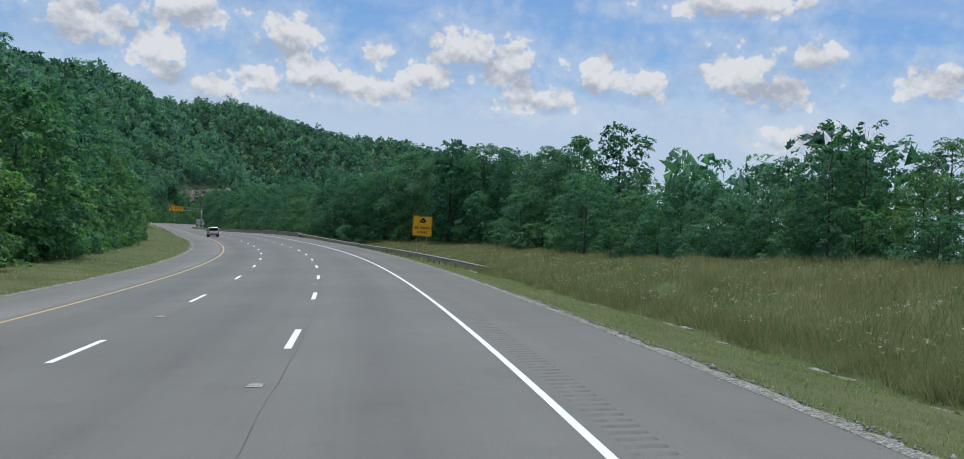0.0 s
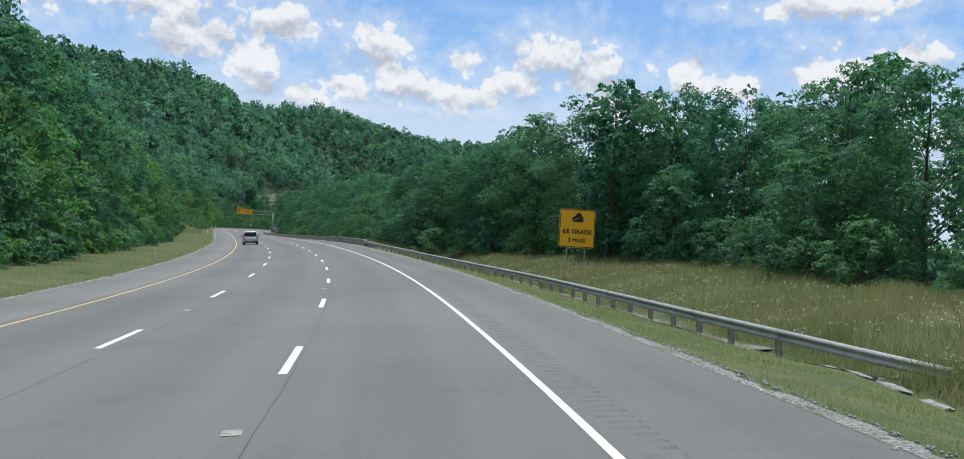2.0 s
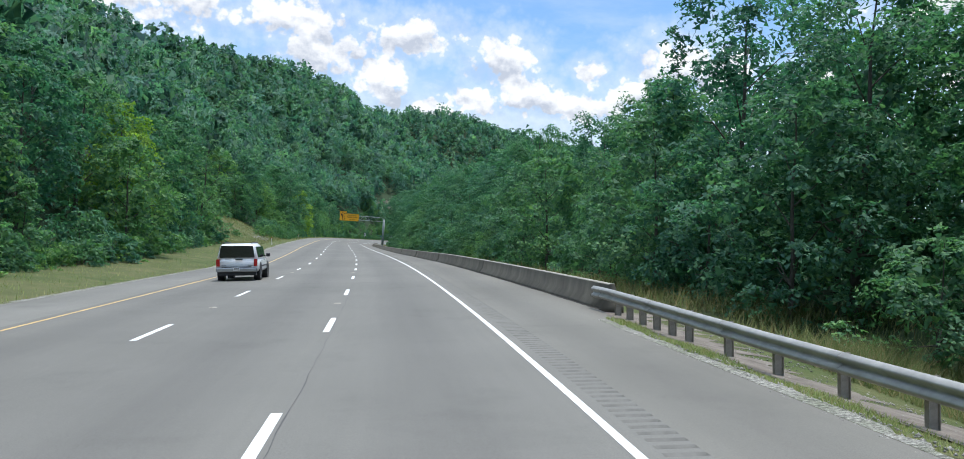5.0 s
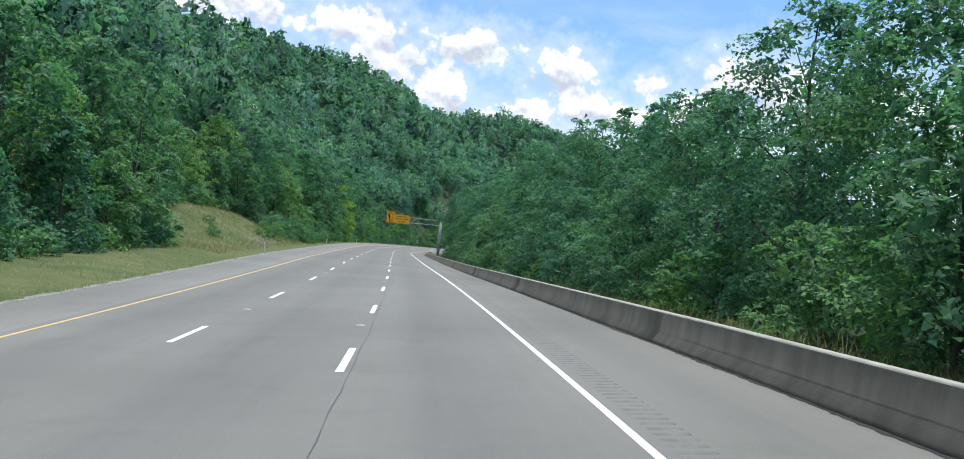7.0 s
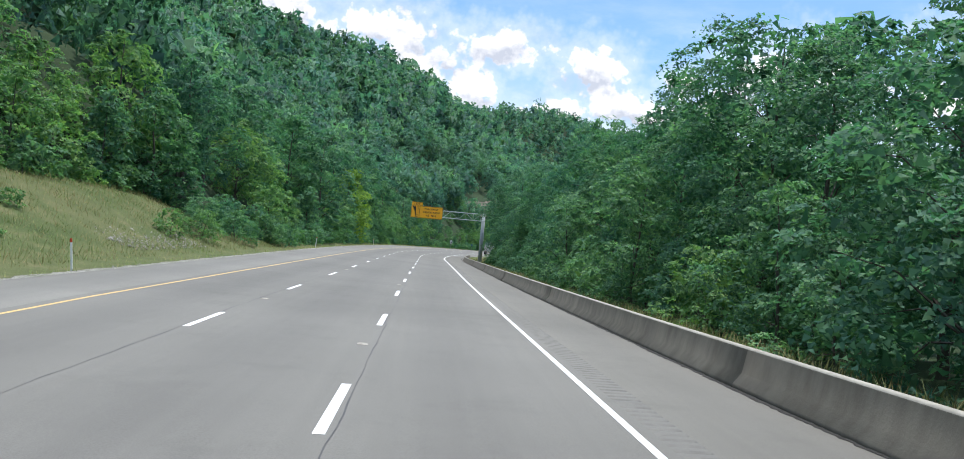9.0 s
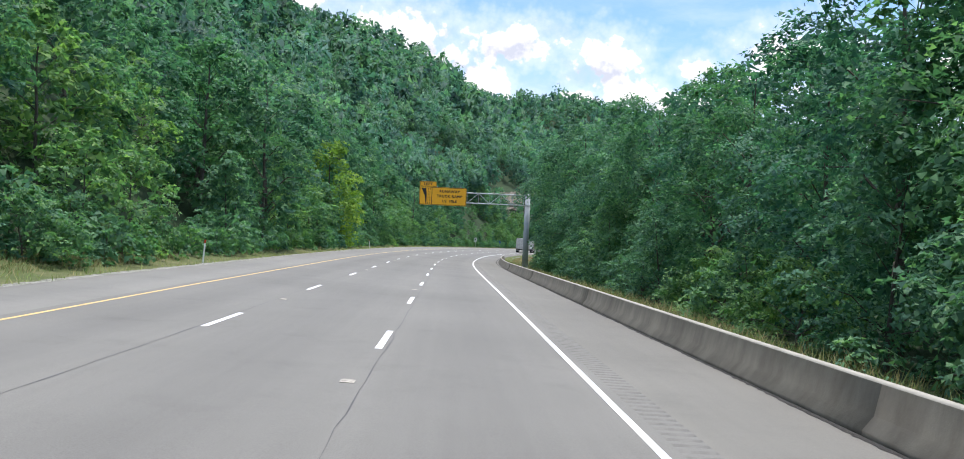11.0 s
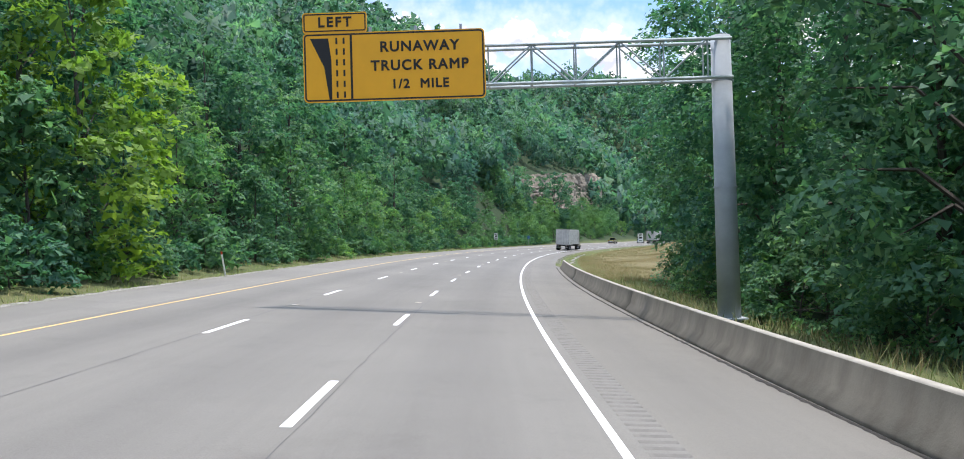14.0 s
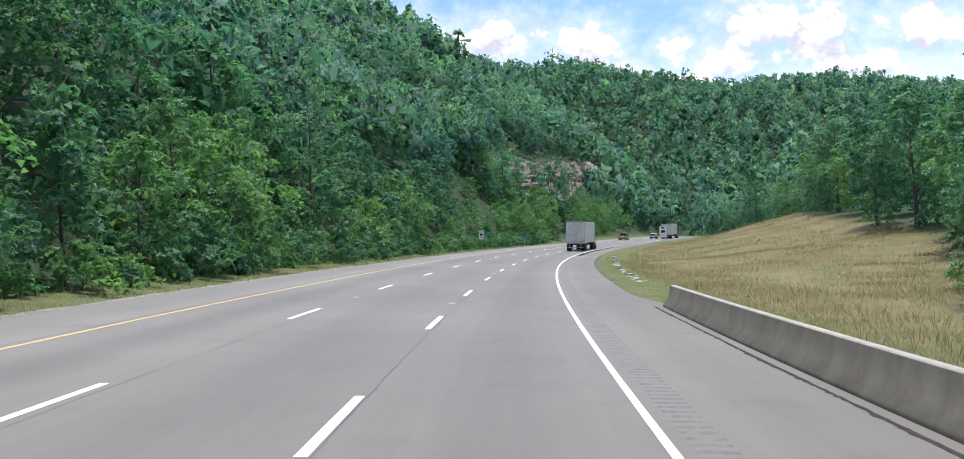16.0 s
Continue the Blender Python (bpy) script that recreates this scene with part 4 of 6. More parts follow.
    at(part("ramp_arrow", flat([(w * -0.36, -h * 0.46), (w * -0.345, -h * 0.46), (w * -0.345, h * 0.10), (w * -0.36, h * 0.42), (w * -0.46, h * 0.42), (w * -0.385, 0.0)]), SIGN_BLACK, face), 0, -0.005, 0)
    for i in range(4):
        bm = bmesh.new()
        box(bm, (x0 + w * (0.12 + 0.25 * i), -0.40, zc + h * 0.05), (0.08, 0.10, h * 1.05))
        part("bracket", bm, SIGN_BACK, gt)


gantry()


# ---- trees ----
def leaf_cloud(rng, centres, radii, counts, size, up=0.35, flat_k=0.75, curl=0.25, whole=0.45, three=True):
    """Leaves as small pointed or bent blades, thick near the outside of many overlapping clumps. Returns verts, faces and normals."""
    P, N, Sz, D = [], [], [], []
    for c, r, n in zip(centres, radii, counts):
        d = rng.normal(size=(n, 3))
        d /= np.linalg.norm(d, axis=1)[:, None]
        rad = rng.uniform(0.45, 1.08, n) ** 0.6
        q = d * rad[:, None] * r
        q[:, 2] *= flat_k
        P.append(np.asarray(c) + q)
        D.append(d * rad[:, None])
        nn = d * 0.9 + rng.normal(size=(n, 3)) * 0.45 + np.array([0, 0, up])
        N.append(nn / np.linalg.norm(nn, axis=1)[:, None])
        Sz.append(size * rng.uniform(0.55, 1.35, n))
    P, N, Sz = np.concatenate(P), np.concatenate(N), np.concatenate(Sz)
    n = len(P)
    t = rng.normal(size=(n, 3)) + np.array([0, 0, -0.4])
    t -= N * (t * N).sum(1)[:, None]
    t /= np.linalg.norm(t, axis=1)[:, None] + 1e-9
    b = np.cross(N, t)
    l, w = Sz[:, None] * 0.5, Sz[:, None] * (0.36 if three else 0.28)
    k = 3 if three else 4
    if three:
        v = np.stack([P - t * l * 0.9 - b * w * 0.2, P + t * l * 0.4 - b * w + N * l * curl, P + t * l * 0.7 + b * w], 1).reshape(-1, 3)
    else:
        v = np.stack([P - t * l, P - b * w + N * l * curl, P + t * l - N * l * curl, P + b * w + N * l * curl], 1).reshape(-1, 3)
    f = np.arange(k * n).reshape(-1, k)
    # shading follows the rounded clump as much as the single leaf
    q = P - np.mean(np.asarray(centres), axis=0)
    q /= np.linalg.norm(q, axis=1)[:, None] + 1e-9
    sh = N * 0.55 + np.concatenate(D) * 0.8 + q * whole + np.array([0, 0, 0.25])
    sh /= np.linalg.norm(sh, axis=1)[:, None] + 1e-9
    return v, f, np.repeat(sh, k, axis=0)


def trunk_bm(rng, h, r0, lean, limbs):
    """A tapering, slightly bent trunk with limbs to the given tips."""
    bm = bmesh.new()
    pts = [Vector((lean[0] * max(0.0, z / h) ** 1.5 + rng.normal(0, 0.03 * h * 0.15), lean[1] * max(0.0, z / h) ** 1.5 + rng.normal(0, 0.03 * h * 0.15), z)) for z in np.linspace(-0.4, h, 7)]
    rad = [r0 * (1.25 if i == 0 else 1.0) * (1 - 0.86 * i / 6) for i in range(7)]
    for i in range(6):
        rod(bm, pts[i], pts[i + 1] + (pts[i + 1] - pts[i]) * 0.02, rad[i], rad[i + 1], 6, False)
    for tip in limbs:
        tip = Vector(tip)
        z = min(max(tip.z - 0.45 * math.hypot(tip.x, tip.y) - 0.3, h * 0.18), h * 0.9)
        i = int((z + 0.4) / (h + 0.4) * 6)
        f = (z + 0.4) / (h + 0.4) * 6 - i
        a = pts[i].lerp(pts[min(i + 1, 6)], f)
        mid = a.lerp(tip, 0.5) + Vector((0, 0, 0.06 * h))
        rr = r0 * (1 - 0.8 * z / h) * 0.42
        rod(bm, a, mid, rr, rr * 0.6, 4, False)
        rod(bm, mid, tip, rr * 0.6, rr * 0.15, 4, False)
    return bm


def sprays(rng, centres, radii, axis, leaves, leaf, spread=1.0, tilt=0.9):
    """Foliage as flat drooping sprays of small leaves, set on the upper and outer sides of many clumps. Returns verts, faces and normals."""
    cs, rs = np.asarray(centres, float), np.asarray(radii, float)
    per = 8 if leaves < 200 else 16 if leaves < 3000 else 24
    k = np.maximum(2, np.round(rs ** 2 / (rs ** 2).sum() * leaves / per).astype(int))
    which = np.repeat(np.arange(len(cs)), k)
    m = len(which)
    out = cs[which] - np.asarray(axis)[None] * np.array([0, 0, 1.0])
    out[:, 2] = 0
    out /= np.linalg.norm(out, axis=1)[:, None] + 0.3
    d = rng.normal(size=(m, 3)) + out * 0.75 + np.array([0, 0, 0.35])
    d /= np.linalg.norm(d, axis=1)[:, None]
    r = rs[which]
    c = cs[which] + d * (r * rng.uniform(0.55, 1.05, m))[:, None] * np.array([1, 1, 0.72])
    n = d * 0.5 + np.array([0, 0, tilt]) + rng.normal(size=(m, 3)) * 0.28
    n /= np.linalg.norm(n, axis=1)[:, None]
    f = d * np.array([1, 1, 0.1]) + out * 0.4 + rng.normal(size=(m, 3)) * 0.25
    f -= n * (f * n).sum(1)[:, None]
    f /= np.linalg.norm(f, axis=1)[:, None] + 1e-9
    g = np.cross(n, f)
    R = r * rng.uniform(0.30, 0.58, m) * spread
    i = np.repeat(np.arange(m), per)
    q = len(i)
    rho, th = np.sqrt(rng.rand(q)), rng.uniform(0, 6.283, q)
    u, v = rho * np.cos(th) * 1.3, rho * np.sin(th) * 0.85
    P = c[i] + (f[i] * u[:, None] + g[i] * v[:, None] + n[i] * rng.normal(0, 0.10, q)[:, None]) * R[i][:, None]
    P[:, 2] -= 0.32 * rho ** 2 * R[i]
    N = n[i] + f[i] * (u * 0.35)[:, None] + g[i] * (v * 0.25)[:, None] + rng.normal(size=(q, 3)) * 0.42
    N /= np.linalg.norm(N, axis=1)[:, None]
    t = f[i] * 0.8 + g[i] * (v * 0.8)[:, None] + rng.normal(size=(q, 3)) * 0.5
    t -= N * (t * N).sum(1)[:, None]
    t /= np.linalg.norm(t, axis=1)[:, None] + 1e-9
    b = np.cross(N, t)
    l = (leaf * rng.uniform(0.6, 1.3, q) * 0.5)[:, None]
    vv = np.stack([P - t * l, P + t * l * 0.35 - b * l * 0.8 + N * l * 0.2, P + t * l * 0.75 + b * l * 0.7], 1)
    kk = vv.shape[1]
    sh = N * 0.75 + n[i] * 0.35 + d[i] * 0.30
    sh /= np.linalg.norm(sh, axis=1)[:, None]
    return vv.reshape(-1, 3), np.arange(kk * q).reshape(-1, kk), np.repeat(sh, kk, axis=0)


def inner_leaves(rng, centres, radii, n, leaf):
    """Large dim leaves and twigs that fill the inside of each clump."""
    cs, rs = np.asarray(centres), np.asarray(radii)
    i = np.repeat(np.arange(len(cs)), n)
    q = len(i)
    P = cs[i] + rng.normal(size=(q, 3)) * (rs[i] * 0.42)[:, None] * np.array([1, 1, 0.7])
    a, b = rng.normal(size=(q, 3)), rng.normal(size=(q, 3))
    a /= np.linalg.norm(a, axis=1)[:, None]
    b /= np.linalg.norm(b, axis=1)[:, None]
    l = leaf * rng.uniform(0.7, 1.3, q)[:, None]
    v = np.stack([P - a * l * 0.5, P + a * l * 0.5, P + b * l * 0.6], 1)
    nr = np.cross(v[:, 1] - v[:, 0], v[:, 2] - v[:, 0])
    nr /= np.linalg.norm(nr, axis=1)[:, None] + 1e-9
    return v.reshape(-1, 3), np.arange(3 * q).reshape(-1, 3), np.repeat(nr, 3, axis=0)


def tree_kind(name, seed, h, spread, leaves, leaf, material, form="round", low=0.12, clumps=38, r0=0.2, open_k=1.0, core=5):
    """One model of a tree: trunk and crown meshes, origin at its foot."""
    rng = np.random.RandomState(seed)
    cs, rs = [], []
    squash = rng.uniform(0.85, 1.15)
    for i in range(clumps):
        f = (i + rng.rand()) / clumps
        z = low + (1 - low) * f
        if form == "round":
            prof = math.sin(min(1, max(0.0, (z - low) / (1 - low)) * 0.82 + 0.18) * math.pi) ** 0.6
        elif form == "cone":
            prof = 1.05 - 0.90 * (z - low) / (1 - low)
        elif form == "tall":
            prof = 0.55 + 0.45 * math.sin((z - low) / (1 - low) * 2.9)
        else:       # shrub
            prof = math.sqrt(max(0.05, 1 - z * z))
        a = i * 2.39996 + rng.normal(0, 0.35)
        r = spread * prof * rng.uniform(0.35, 1.08) ** 0.55
        rr = spread * rng.uniform(0.20, 0.40) * open_k * (0.75 if f > 0.85 else 1)
        cs.append((r * math.cos(a) * squash, r * math.sin(a) / squash, min(h * z, h - rr * 0.5)))
        rs.append(rr)
    v, f, nr = sprays(rng, cs, rs, (0, 0, 0), leaves, leaf)
    if core:
        v2, f2, n2 = inner_leaves(rng, [(x * 0.8, y * 0.8, z - 0.15 * r) for (x, y, z), r in zip(cs, rs)], rs, int(core * 1.8), max(leaf * 1.9, 0.10 * spread))
        v, f, nr = np.concatenate([v, v2]), np.concatenate([f, f2 + len(v)]), np.concatenate([nr, n2])
    crown = fast_mesh("crown", v, f, material, normals=nr)
    tips = [cs[i] for i in range(0, clumps, 3 if clumps < 30 else 4)]
    trunk = bm_mesh("trunk", trunk_bm(rng, h * 0.93, r0, (rng.normal(0, 0.25), rng.normal(0, 0.25)), tips), BARK)
    return name, trunk, crown, h


def plant(kindrec, s, lat, scale, turn, label, category="tree", group="", sink=0.05):
    name, trunk, crown, h = kindrec
    x, y = ground_xy(s, lat)
    z = float(ground_z(s, lat)) - sink
    ob = new(name)
    ob.empty_display_size = 0.5
    ob.matrix_world = pose(float(x), float(y), z, 0, 0, turn) @ Matrix.Diagonal((scale, scale, scale, 1))
    tagged(ob, label, category, group)
    part("trunk", trunk, None, ob)
    part("crown", crown, None, ob)
    return ob


KINDS = {
    "oak": tree_kind("broadleaf_tree", 11, 15.0, 4.6, 6400, 0.40, LEAF_A, "round", 0.08, 48, 0.24, 1.0, 9),
    "oak2": tree_kind("broadleaf_tree", 12, 16.5, 4.9, 6600, 0.42, LEAF_B, "round", 0.08, 50, 0.26, 1.0, 9),
    "tall": tree_kind("tall_tree", 13, 17.5, 3.9, 6400, 0.40, LEAF_B, "tall", 0.14, 44, 0.25, 1.0, 8),
    "locust": tree_kind("locust_tree", 14, 15.5, 4.4, 5200, 0.36, LEAF_A, "tall", 0.10, 40, 0.2, 0.85, 4),
    "thin": tree_kind("slender_tree", 15, 17.0, 3.3, 5200, 0.26, LEAF_B, "tall", 0.42, 34, 0.17, 0.62, 3),
    "maple": tree_kind("maple_tree", 16, 11.0, 3.7, 4800, 0.34, LEAF_C, "round", 0.04, 44, 0.16, 1.0, 9),
    "young": tree_kind("young_tree", 17, 7.5, 2.3, 2600, 0.28, LEAF_A, "cone", 0.03, 36, 0.10, 1.0, 6),
    "young2": tree_kind("young_tree", 18, 6.5, 2.5, 2600, 0.28, LEAF_C, "round", 0.02, 32, 0.09, 1.0, 6),
    "shrub": tree_kind("shrub", 19, 3.0, 1.9, 1500, 0.24, LEAF_C, "shrub", 0.0, 24, 0.05, 1.0, 4),
    "shrub2": tree_kind("shrub", 20, 3.6, 2.1, 1500, 0.26, LEAF_A, "shrub", 0.0, 24, 0.05, 1.0, 4),
    "yellow": tree_kind("maple_tree", 21, 13.0, 4.0, 6000, 0.34, LEAF_Y, "round", 0.04, 46, 0.18, 1.0, 7),
    "fine_shrub": tree_kind("shrub", 24, 3.2, 2.0, 4200, 0.16, LEAF_C, "shrub", 0.0, 30, 0.05, 1.0, 4),
    "fine_shrub2": tree_kind("shrub", 25, 3.8, 2.2, 4200, 0.17, LEAF_A, "shrub", 0.0, 30, 0.05, 1.0, 4),
    "fine_young": tree_kind("young_tree", 26, 7.0, 2.6, 7200, 0.185, LEAF_A, "round", 0.02, 44, 0.09, 1.0, 6),
    "fine_oak": tree_kind("broadleaf_tree", 27, 14.5, 4.4, 18500, 0.23, LEAF_A, "round", 0.06, 64, 0.22, 0.95, 9),
    "fine_oak2": tree_kind("broadleaf_tree", 28, 15.5, 4.4, 18500, 0.24, LEAF_B, "tall", 0.08, 64, 0.22, 0.95, 9),
    "cedar": tree_kind("cedar_tree", 31, 6.5, 2.6, 4200, 0.22, LEAF_B, "round", 0.02, 44, 0.12, 0.9, 8),
    "rough": tree_kind("shrub", 29, 2.6, 2.0, 900, 0.28, LEAF_A, "shrub", 0.0, 18, 0.05, 1.0, 4),
    "rough2": tree_kind("shrub", 30, 2.2, 1.8, 900, 0.26, LEAF_C, "shrub", 0.0, 18, 0.05, 1.0, 4),
    "back": tree_kind("tall_tree", 22, 15.0, 4.4, 2400, 0.62, LEAF_B, "round", 0.10, 40, 0.25, 1.0, 6),
    "back2": tree_kind("broadleaf_tree", 23, 14.0, 4.6, 2400, 0.62, LEAF_A, "round", 0.08, 40, 0.25, 1.0, 6),
}
LABELS = {"cedar": "dark rounded cedar at the edge of the clearing", "oak": "full green broadleaf tree at the wood's edge", "oak2": "dark green broadleaf tree in dense wood", "tall": "tall dark green forest tree",
          "locust": "feathery green locust tree with open crown", "thin": "slender tall tree with a sparse crown", "maple": "light green maple tree with dense crown",
          "young": "young conical green tree beside the verge", "young2": "young bushy light green tree", "shrub": "low light green roadside shrub",
          "shrub2": "low dark green roadside shrub", "yellow": "yellow-green maple tree in full leaf", "fine_shrub": "leafy light green shrub behind the barrier", "fine_shrub2": "leafy green shrub behind the barrier", "fine_young": "young leafy green tree behind the barrier", "fine_oak": "full green broadleaf tree behind the barrier", "fine_oak2": "tall dark green tree behind the barrier", "rough": "low green bush at the foot of the wood", "rough2": "low light green bush at the foot of the wood", "back": "tall dark tree deep in the wood", "back2": "green broadleaf tree deep in the wood"}
rt = random.Random(7)


def grow(kind, s, lat, scale, group):
    cat = "shrub" if "shrub" in kind or "rough" in kind else "tree"
    plant(KINDS[kind], s, lat, scale, rt.uniform(0, 360), LABELS[kind], cat, group)


# left edge of the wood
s = 22.0
while s < 620:
    v = float(left_verge(s))
    kind = rt.choices(["young", "young2", "maple", "shrub2", "locust"], [4, 3, 3, 2, 1])[0]
    grow(kind, s, LEFT_EDGE - v - rt.uniform(1.6, 3.2), rt.uniform(0.75, 1.15) * (0.7 if s > 520 else 1), "trees along the left edge")
    s += rt.uniform(4.4, 7.0) * (1.5 if s > 520 else 1)
s = 21.0
while s < 600:
    v = float(left_verge(s))
    grow(rt.choice(["rough", "rough2", "rough"]), s, LEFT_EDGE - v - rt.uniform(0.5, 1.6), rt.uniform(0.6, 1.05), "bushes along the left edge")
    s += rt.uniform(2.4, 4.2)
s = 26.0
while s < 560:
    v = float(left_verge(s))
    kind = rt.choices(["oak", "maple", "oak2", "locust", "yellow"], [4, 3, 3, 2, 0.3])[0] if s < 480 else rt.choice(["back", "back2"])
    grow(kind, s, LEFT_EDGE - v - rt.uniform(6.0, 9.5), rt.uniform(0.75, 1.05) * (0.7 if s > 500 else 1), "trees along the left edge")
    s += rt.uniform(6.0, 9.0)
for s, lat, kind, sc in ((299, -20.5, "shrub", 0.65), (304, -19.6, "fine_shrub", 0.75), (309, -21, "fine_shrub2", 0.8), (314, -19.4, "fine_shrub", 0.85), (319, -21, "shrub2", 0.9), (325, -19.2, "fine_shrub", 0.9), (331, -20, "fine_shrub2", 0.85),
                         (318, -26, "cedar", 0.95), (323, -28, "cedar", 1.15), (276, -22, "rough2", 0.5), (283, -24, "rough2", 0.4)):
    grow(kind, s, lat, sc, "bushes on the grass bank")
plant(KINDS["yellow"], YELLOW_TREE[0], YELLOW_TREE[1], 1.1, 40, LABELS["yellow"], "tree", "trees along the left edge")


# right edge: wood behind the meadow, then close behind the barrier
def stature(s):
    return float(np.interp(s, [-30, 40, 50, 60, 70, 80, 90, 112, 125, 140, 160, 180, 235, 255, 330, 345, 380, 430],
                           [0.45, 0.47, 0.50, 0.46, 0.42, 0.54, 0.74, 0.84, 0.88, 0.93, 0.84, 0.74, 0.80, 0.96, 1.02, 1.08, 1.2, 1.2]))


s = -30.0
while s < 430:
    v = float(right_verge(s))
    if s > 128:
        near = rt.choices(["fine_shrub", "fine_shrub2", "fine_young"], [3, 3, 3])[0]
    else:
        near = rt.choices(["fine_shrub2", "fine_young", "fine_shrub"], [2, 2, 1])[0]
    grow(near, s, v + rt.uniform(0.8, 2.4), rt.uniform(0.8, 1.15) * (0.7 if s < 68 else 1), "trees along the right edge")
    s += rt.uniform(4.4, 6.4)
s = -30.0
while s < 430:
    v = float(right_verge(s))
    kind = rt.choice(["fine_oak", "fine_oak2"])
    grow(kind, s, v + rt.uniform(3.5, 7.0), stature(s) * rt.uniform(0.8, 1.08), "trees along the right edge")
    s += rt.uniform(5.8, 8.4)
s = -20.0
while s < 426:
    v = float(right_verge(s))
    kind = rt.choices(["tall", "oak2", "oak"], [4, 4, 3])[0] if s > 84 else "locust"
    grow(kind, s, v + rt.uniform(10, 15), stature(s) * rt.uniform(0.9, 1.1) * (1 if s > 84 else 0.8), "trees along the right edge")
    s += rt.uniform(8.5, 13.0)
for i in range(12):
    s = 104 + i * 7.0
    grow(rt.choice(["oak2", "oak"]), s, float(right_verge(s)) + rt.uniform(8.0, 10.5), stature(s) * rt.uniform(0.75, 0.92), "trees along the right edge")
# lone open-crowned trees that stand above the rest
for s, lat, kind, sc in ((72, 23, "thin", 0.52), (64, 24, "thin", 0.40), (41, 21, "thin", 0.42), (42, 23.5, "thin", 0.43), (119, 19, "tall", 0.84), (451, 18.5, "thin", 1.2), (457, 22.5, "fine_oak", 0.88), (453, 21, "fine_shrub2", 1.0), (459, 19.8, "fine_shrub", 0.9), (470, 27, "oak2", 0.7)):
    grow(kind, s, lat, sc, "trees along the right edge")
for i in range(17):
    s = 24 + i * 3.6
    grow(rt.choice(["fine_oak", "oak2", "maple"]), s, float(right_verge(s)) + rt.uniform(6.0, 11.0), stature(s) * rt.uniform(0.75, 1.0), "trees along the right edge")
# young trees below the rock cut
for i in range(34):
    s = 600 + i * 6.2 + rt.uniform(-2, 2)
    grow(rt.choice(["maple", "young2", "young", "maple", "locust"]), s, -rt.uniform(26, 37), rt.uniform(0.75, 1.1) * (1.15 if s < 655 else 0.8), "trees below the rock cut")
for s, lat, kind, sc in ((603, -33, "maple", 1.0), (609, -37, "oak", 0.8), (615, -41, "locust", 0.8), (620, -37, "maple", 1.0), (625, -34, "young2", 1.1), (612, -31, "maple", 0.9), (618, -32, "young", 1.1)):
    grow(kind, s, lat, sc, "trees below the rock cut")
for i in range(30):
    grow(rt.choice(["maple", "young2", "young"]), 584 + i * 5.0 + rt.uniform(-2, 2), -rt.uniform(20, 30), rt.uniform(0.7, 1.0), "trees below the rock cut")
for i in range(26):
    grow(rt.choice(["shrub", "shrub2", "rough"]), 606 + i * 7.2 + rt.uniform(-3, 3), -rt.uniform(20, 41), rt.uniform(0.7, 1.15), "bushes below the rock cut")
# clump at the far side of the meadow on the hill
for s, lat, kind, sc in HILL_TREES:
    grow(kind, s, lat, sc, "trees on the meadow hill")


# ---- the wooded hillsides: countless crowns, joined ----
def forest(name, spots, seed, size, leaves, label, material=LEAF_HAZED):
    """Many crowns joined: each a dome of billowing clumps, of its own height, width and colour."""
    rng = np.random.RandomState(seed)
    V, NR, TN = [], [], []
    base = []
    for k in range(9):
        n_c = 13 if leaves > 200 else 7
        a = np.arange(n_c) * 2.4 + rng.uniform(0, 0.7, n_c)
        zz = np.linspace(0.30, 0.90, n_c) + rng.normal(0, 0.03, n_c)
        rr = (0.36 if k % 3 else 0.28) * np.sqrt(np.clip(1.0 - ((zz - 0.42) / 0.56) ** 2, 0.02, 1)) * rng.uniform(0.65, 1.1, n_c)
        cs = np.stack([rr * np.cos(a), rr * np.sin(a), zz], 1)
        v, f, nr = sprays(rng, cs, rng.uniform(0.13, 0.20, n_c) * (1.0 if n_c > 7 else 1.25), (0, 0, 0), leaves, size, spread=1.25)
        v2, f2, n2 = inner_leaves(rng, cs * np.array([0.75, 0.75, 0.96]), np.full(n_c, 0.18), 3 if n_c > 7 else 2, size * 1.9 + 0.05)
        v, nr = np.concatenate([v, v2]), np.concatenate([nr, n2])
        head = v - np.array([0, 0, 0.42])
        head /= np.linalg.norm(head, axis=1)[:, None] + 1e-9
        nr = nr * 0.5 + head * 0.8
        base.append((v, nr / np.linalg.norm(nr, axis=1)[:, None]))
    for i, (x, y, z, h, w) in enumerate(spots):
        b, nb = base[(i * 7) % 9]
        c, sn = math.cos(i * 1.7), math.sin(i * 1.7)
        q = np.stack([(b[:, 0] * c - b[:, 1] * sn) * w, (b[:, 0] * sn + b[:, 1] * c) * w, b[:, 2] * h], 1)
        V.append(q + np.array([x, y, z]))
        TN.append(np.full(len(q), (i * 0.6180339) % 1.0))
        NR.append(np.stack([nb[:, 0] * c - nb[:, 1] * sn, nb[:, 0] * sn + nb[:, 1] * c, nb[:, 2]], 1))
    V = np.concatenate(V)
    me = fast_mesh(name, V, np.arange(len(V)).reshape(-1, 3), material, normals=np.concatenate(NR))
    at = me.attributes.new("tree_number", "FLOAT", "POINT")
    at.data.foreach_set("value", np.concatenate(TN).astype(np.float32))
    tagged(new(name, me), label, "woods", kind="stuff")


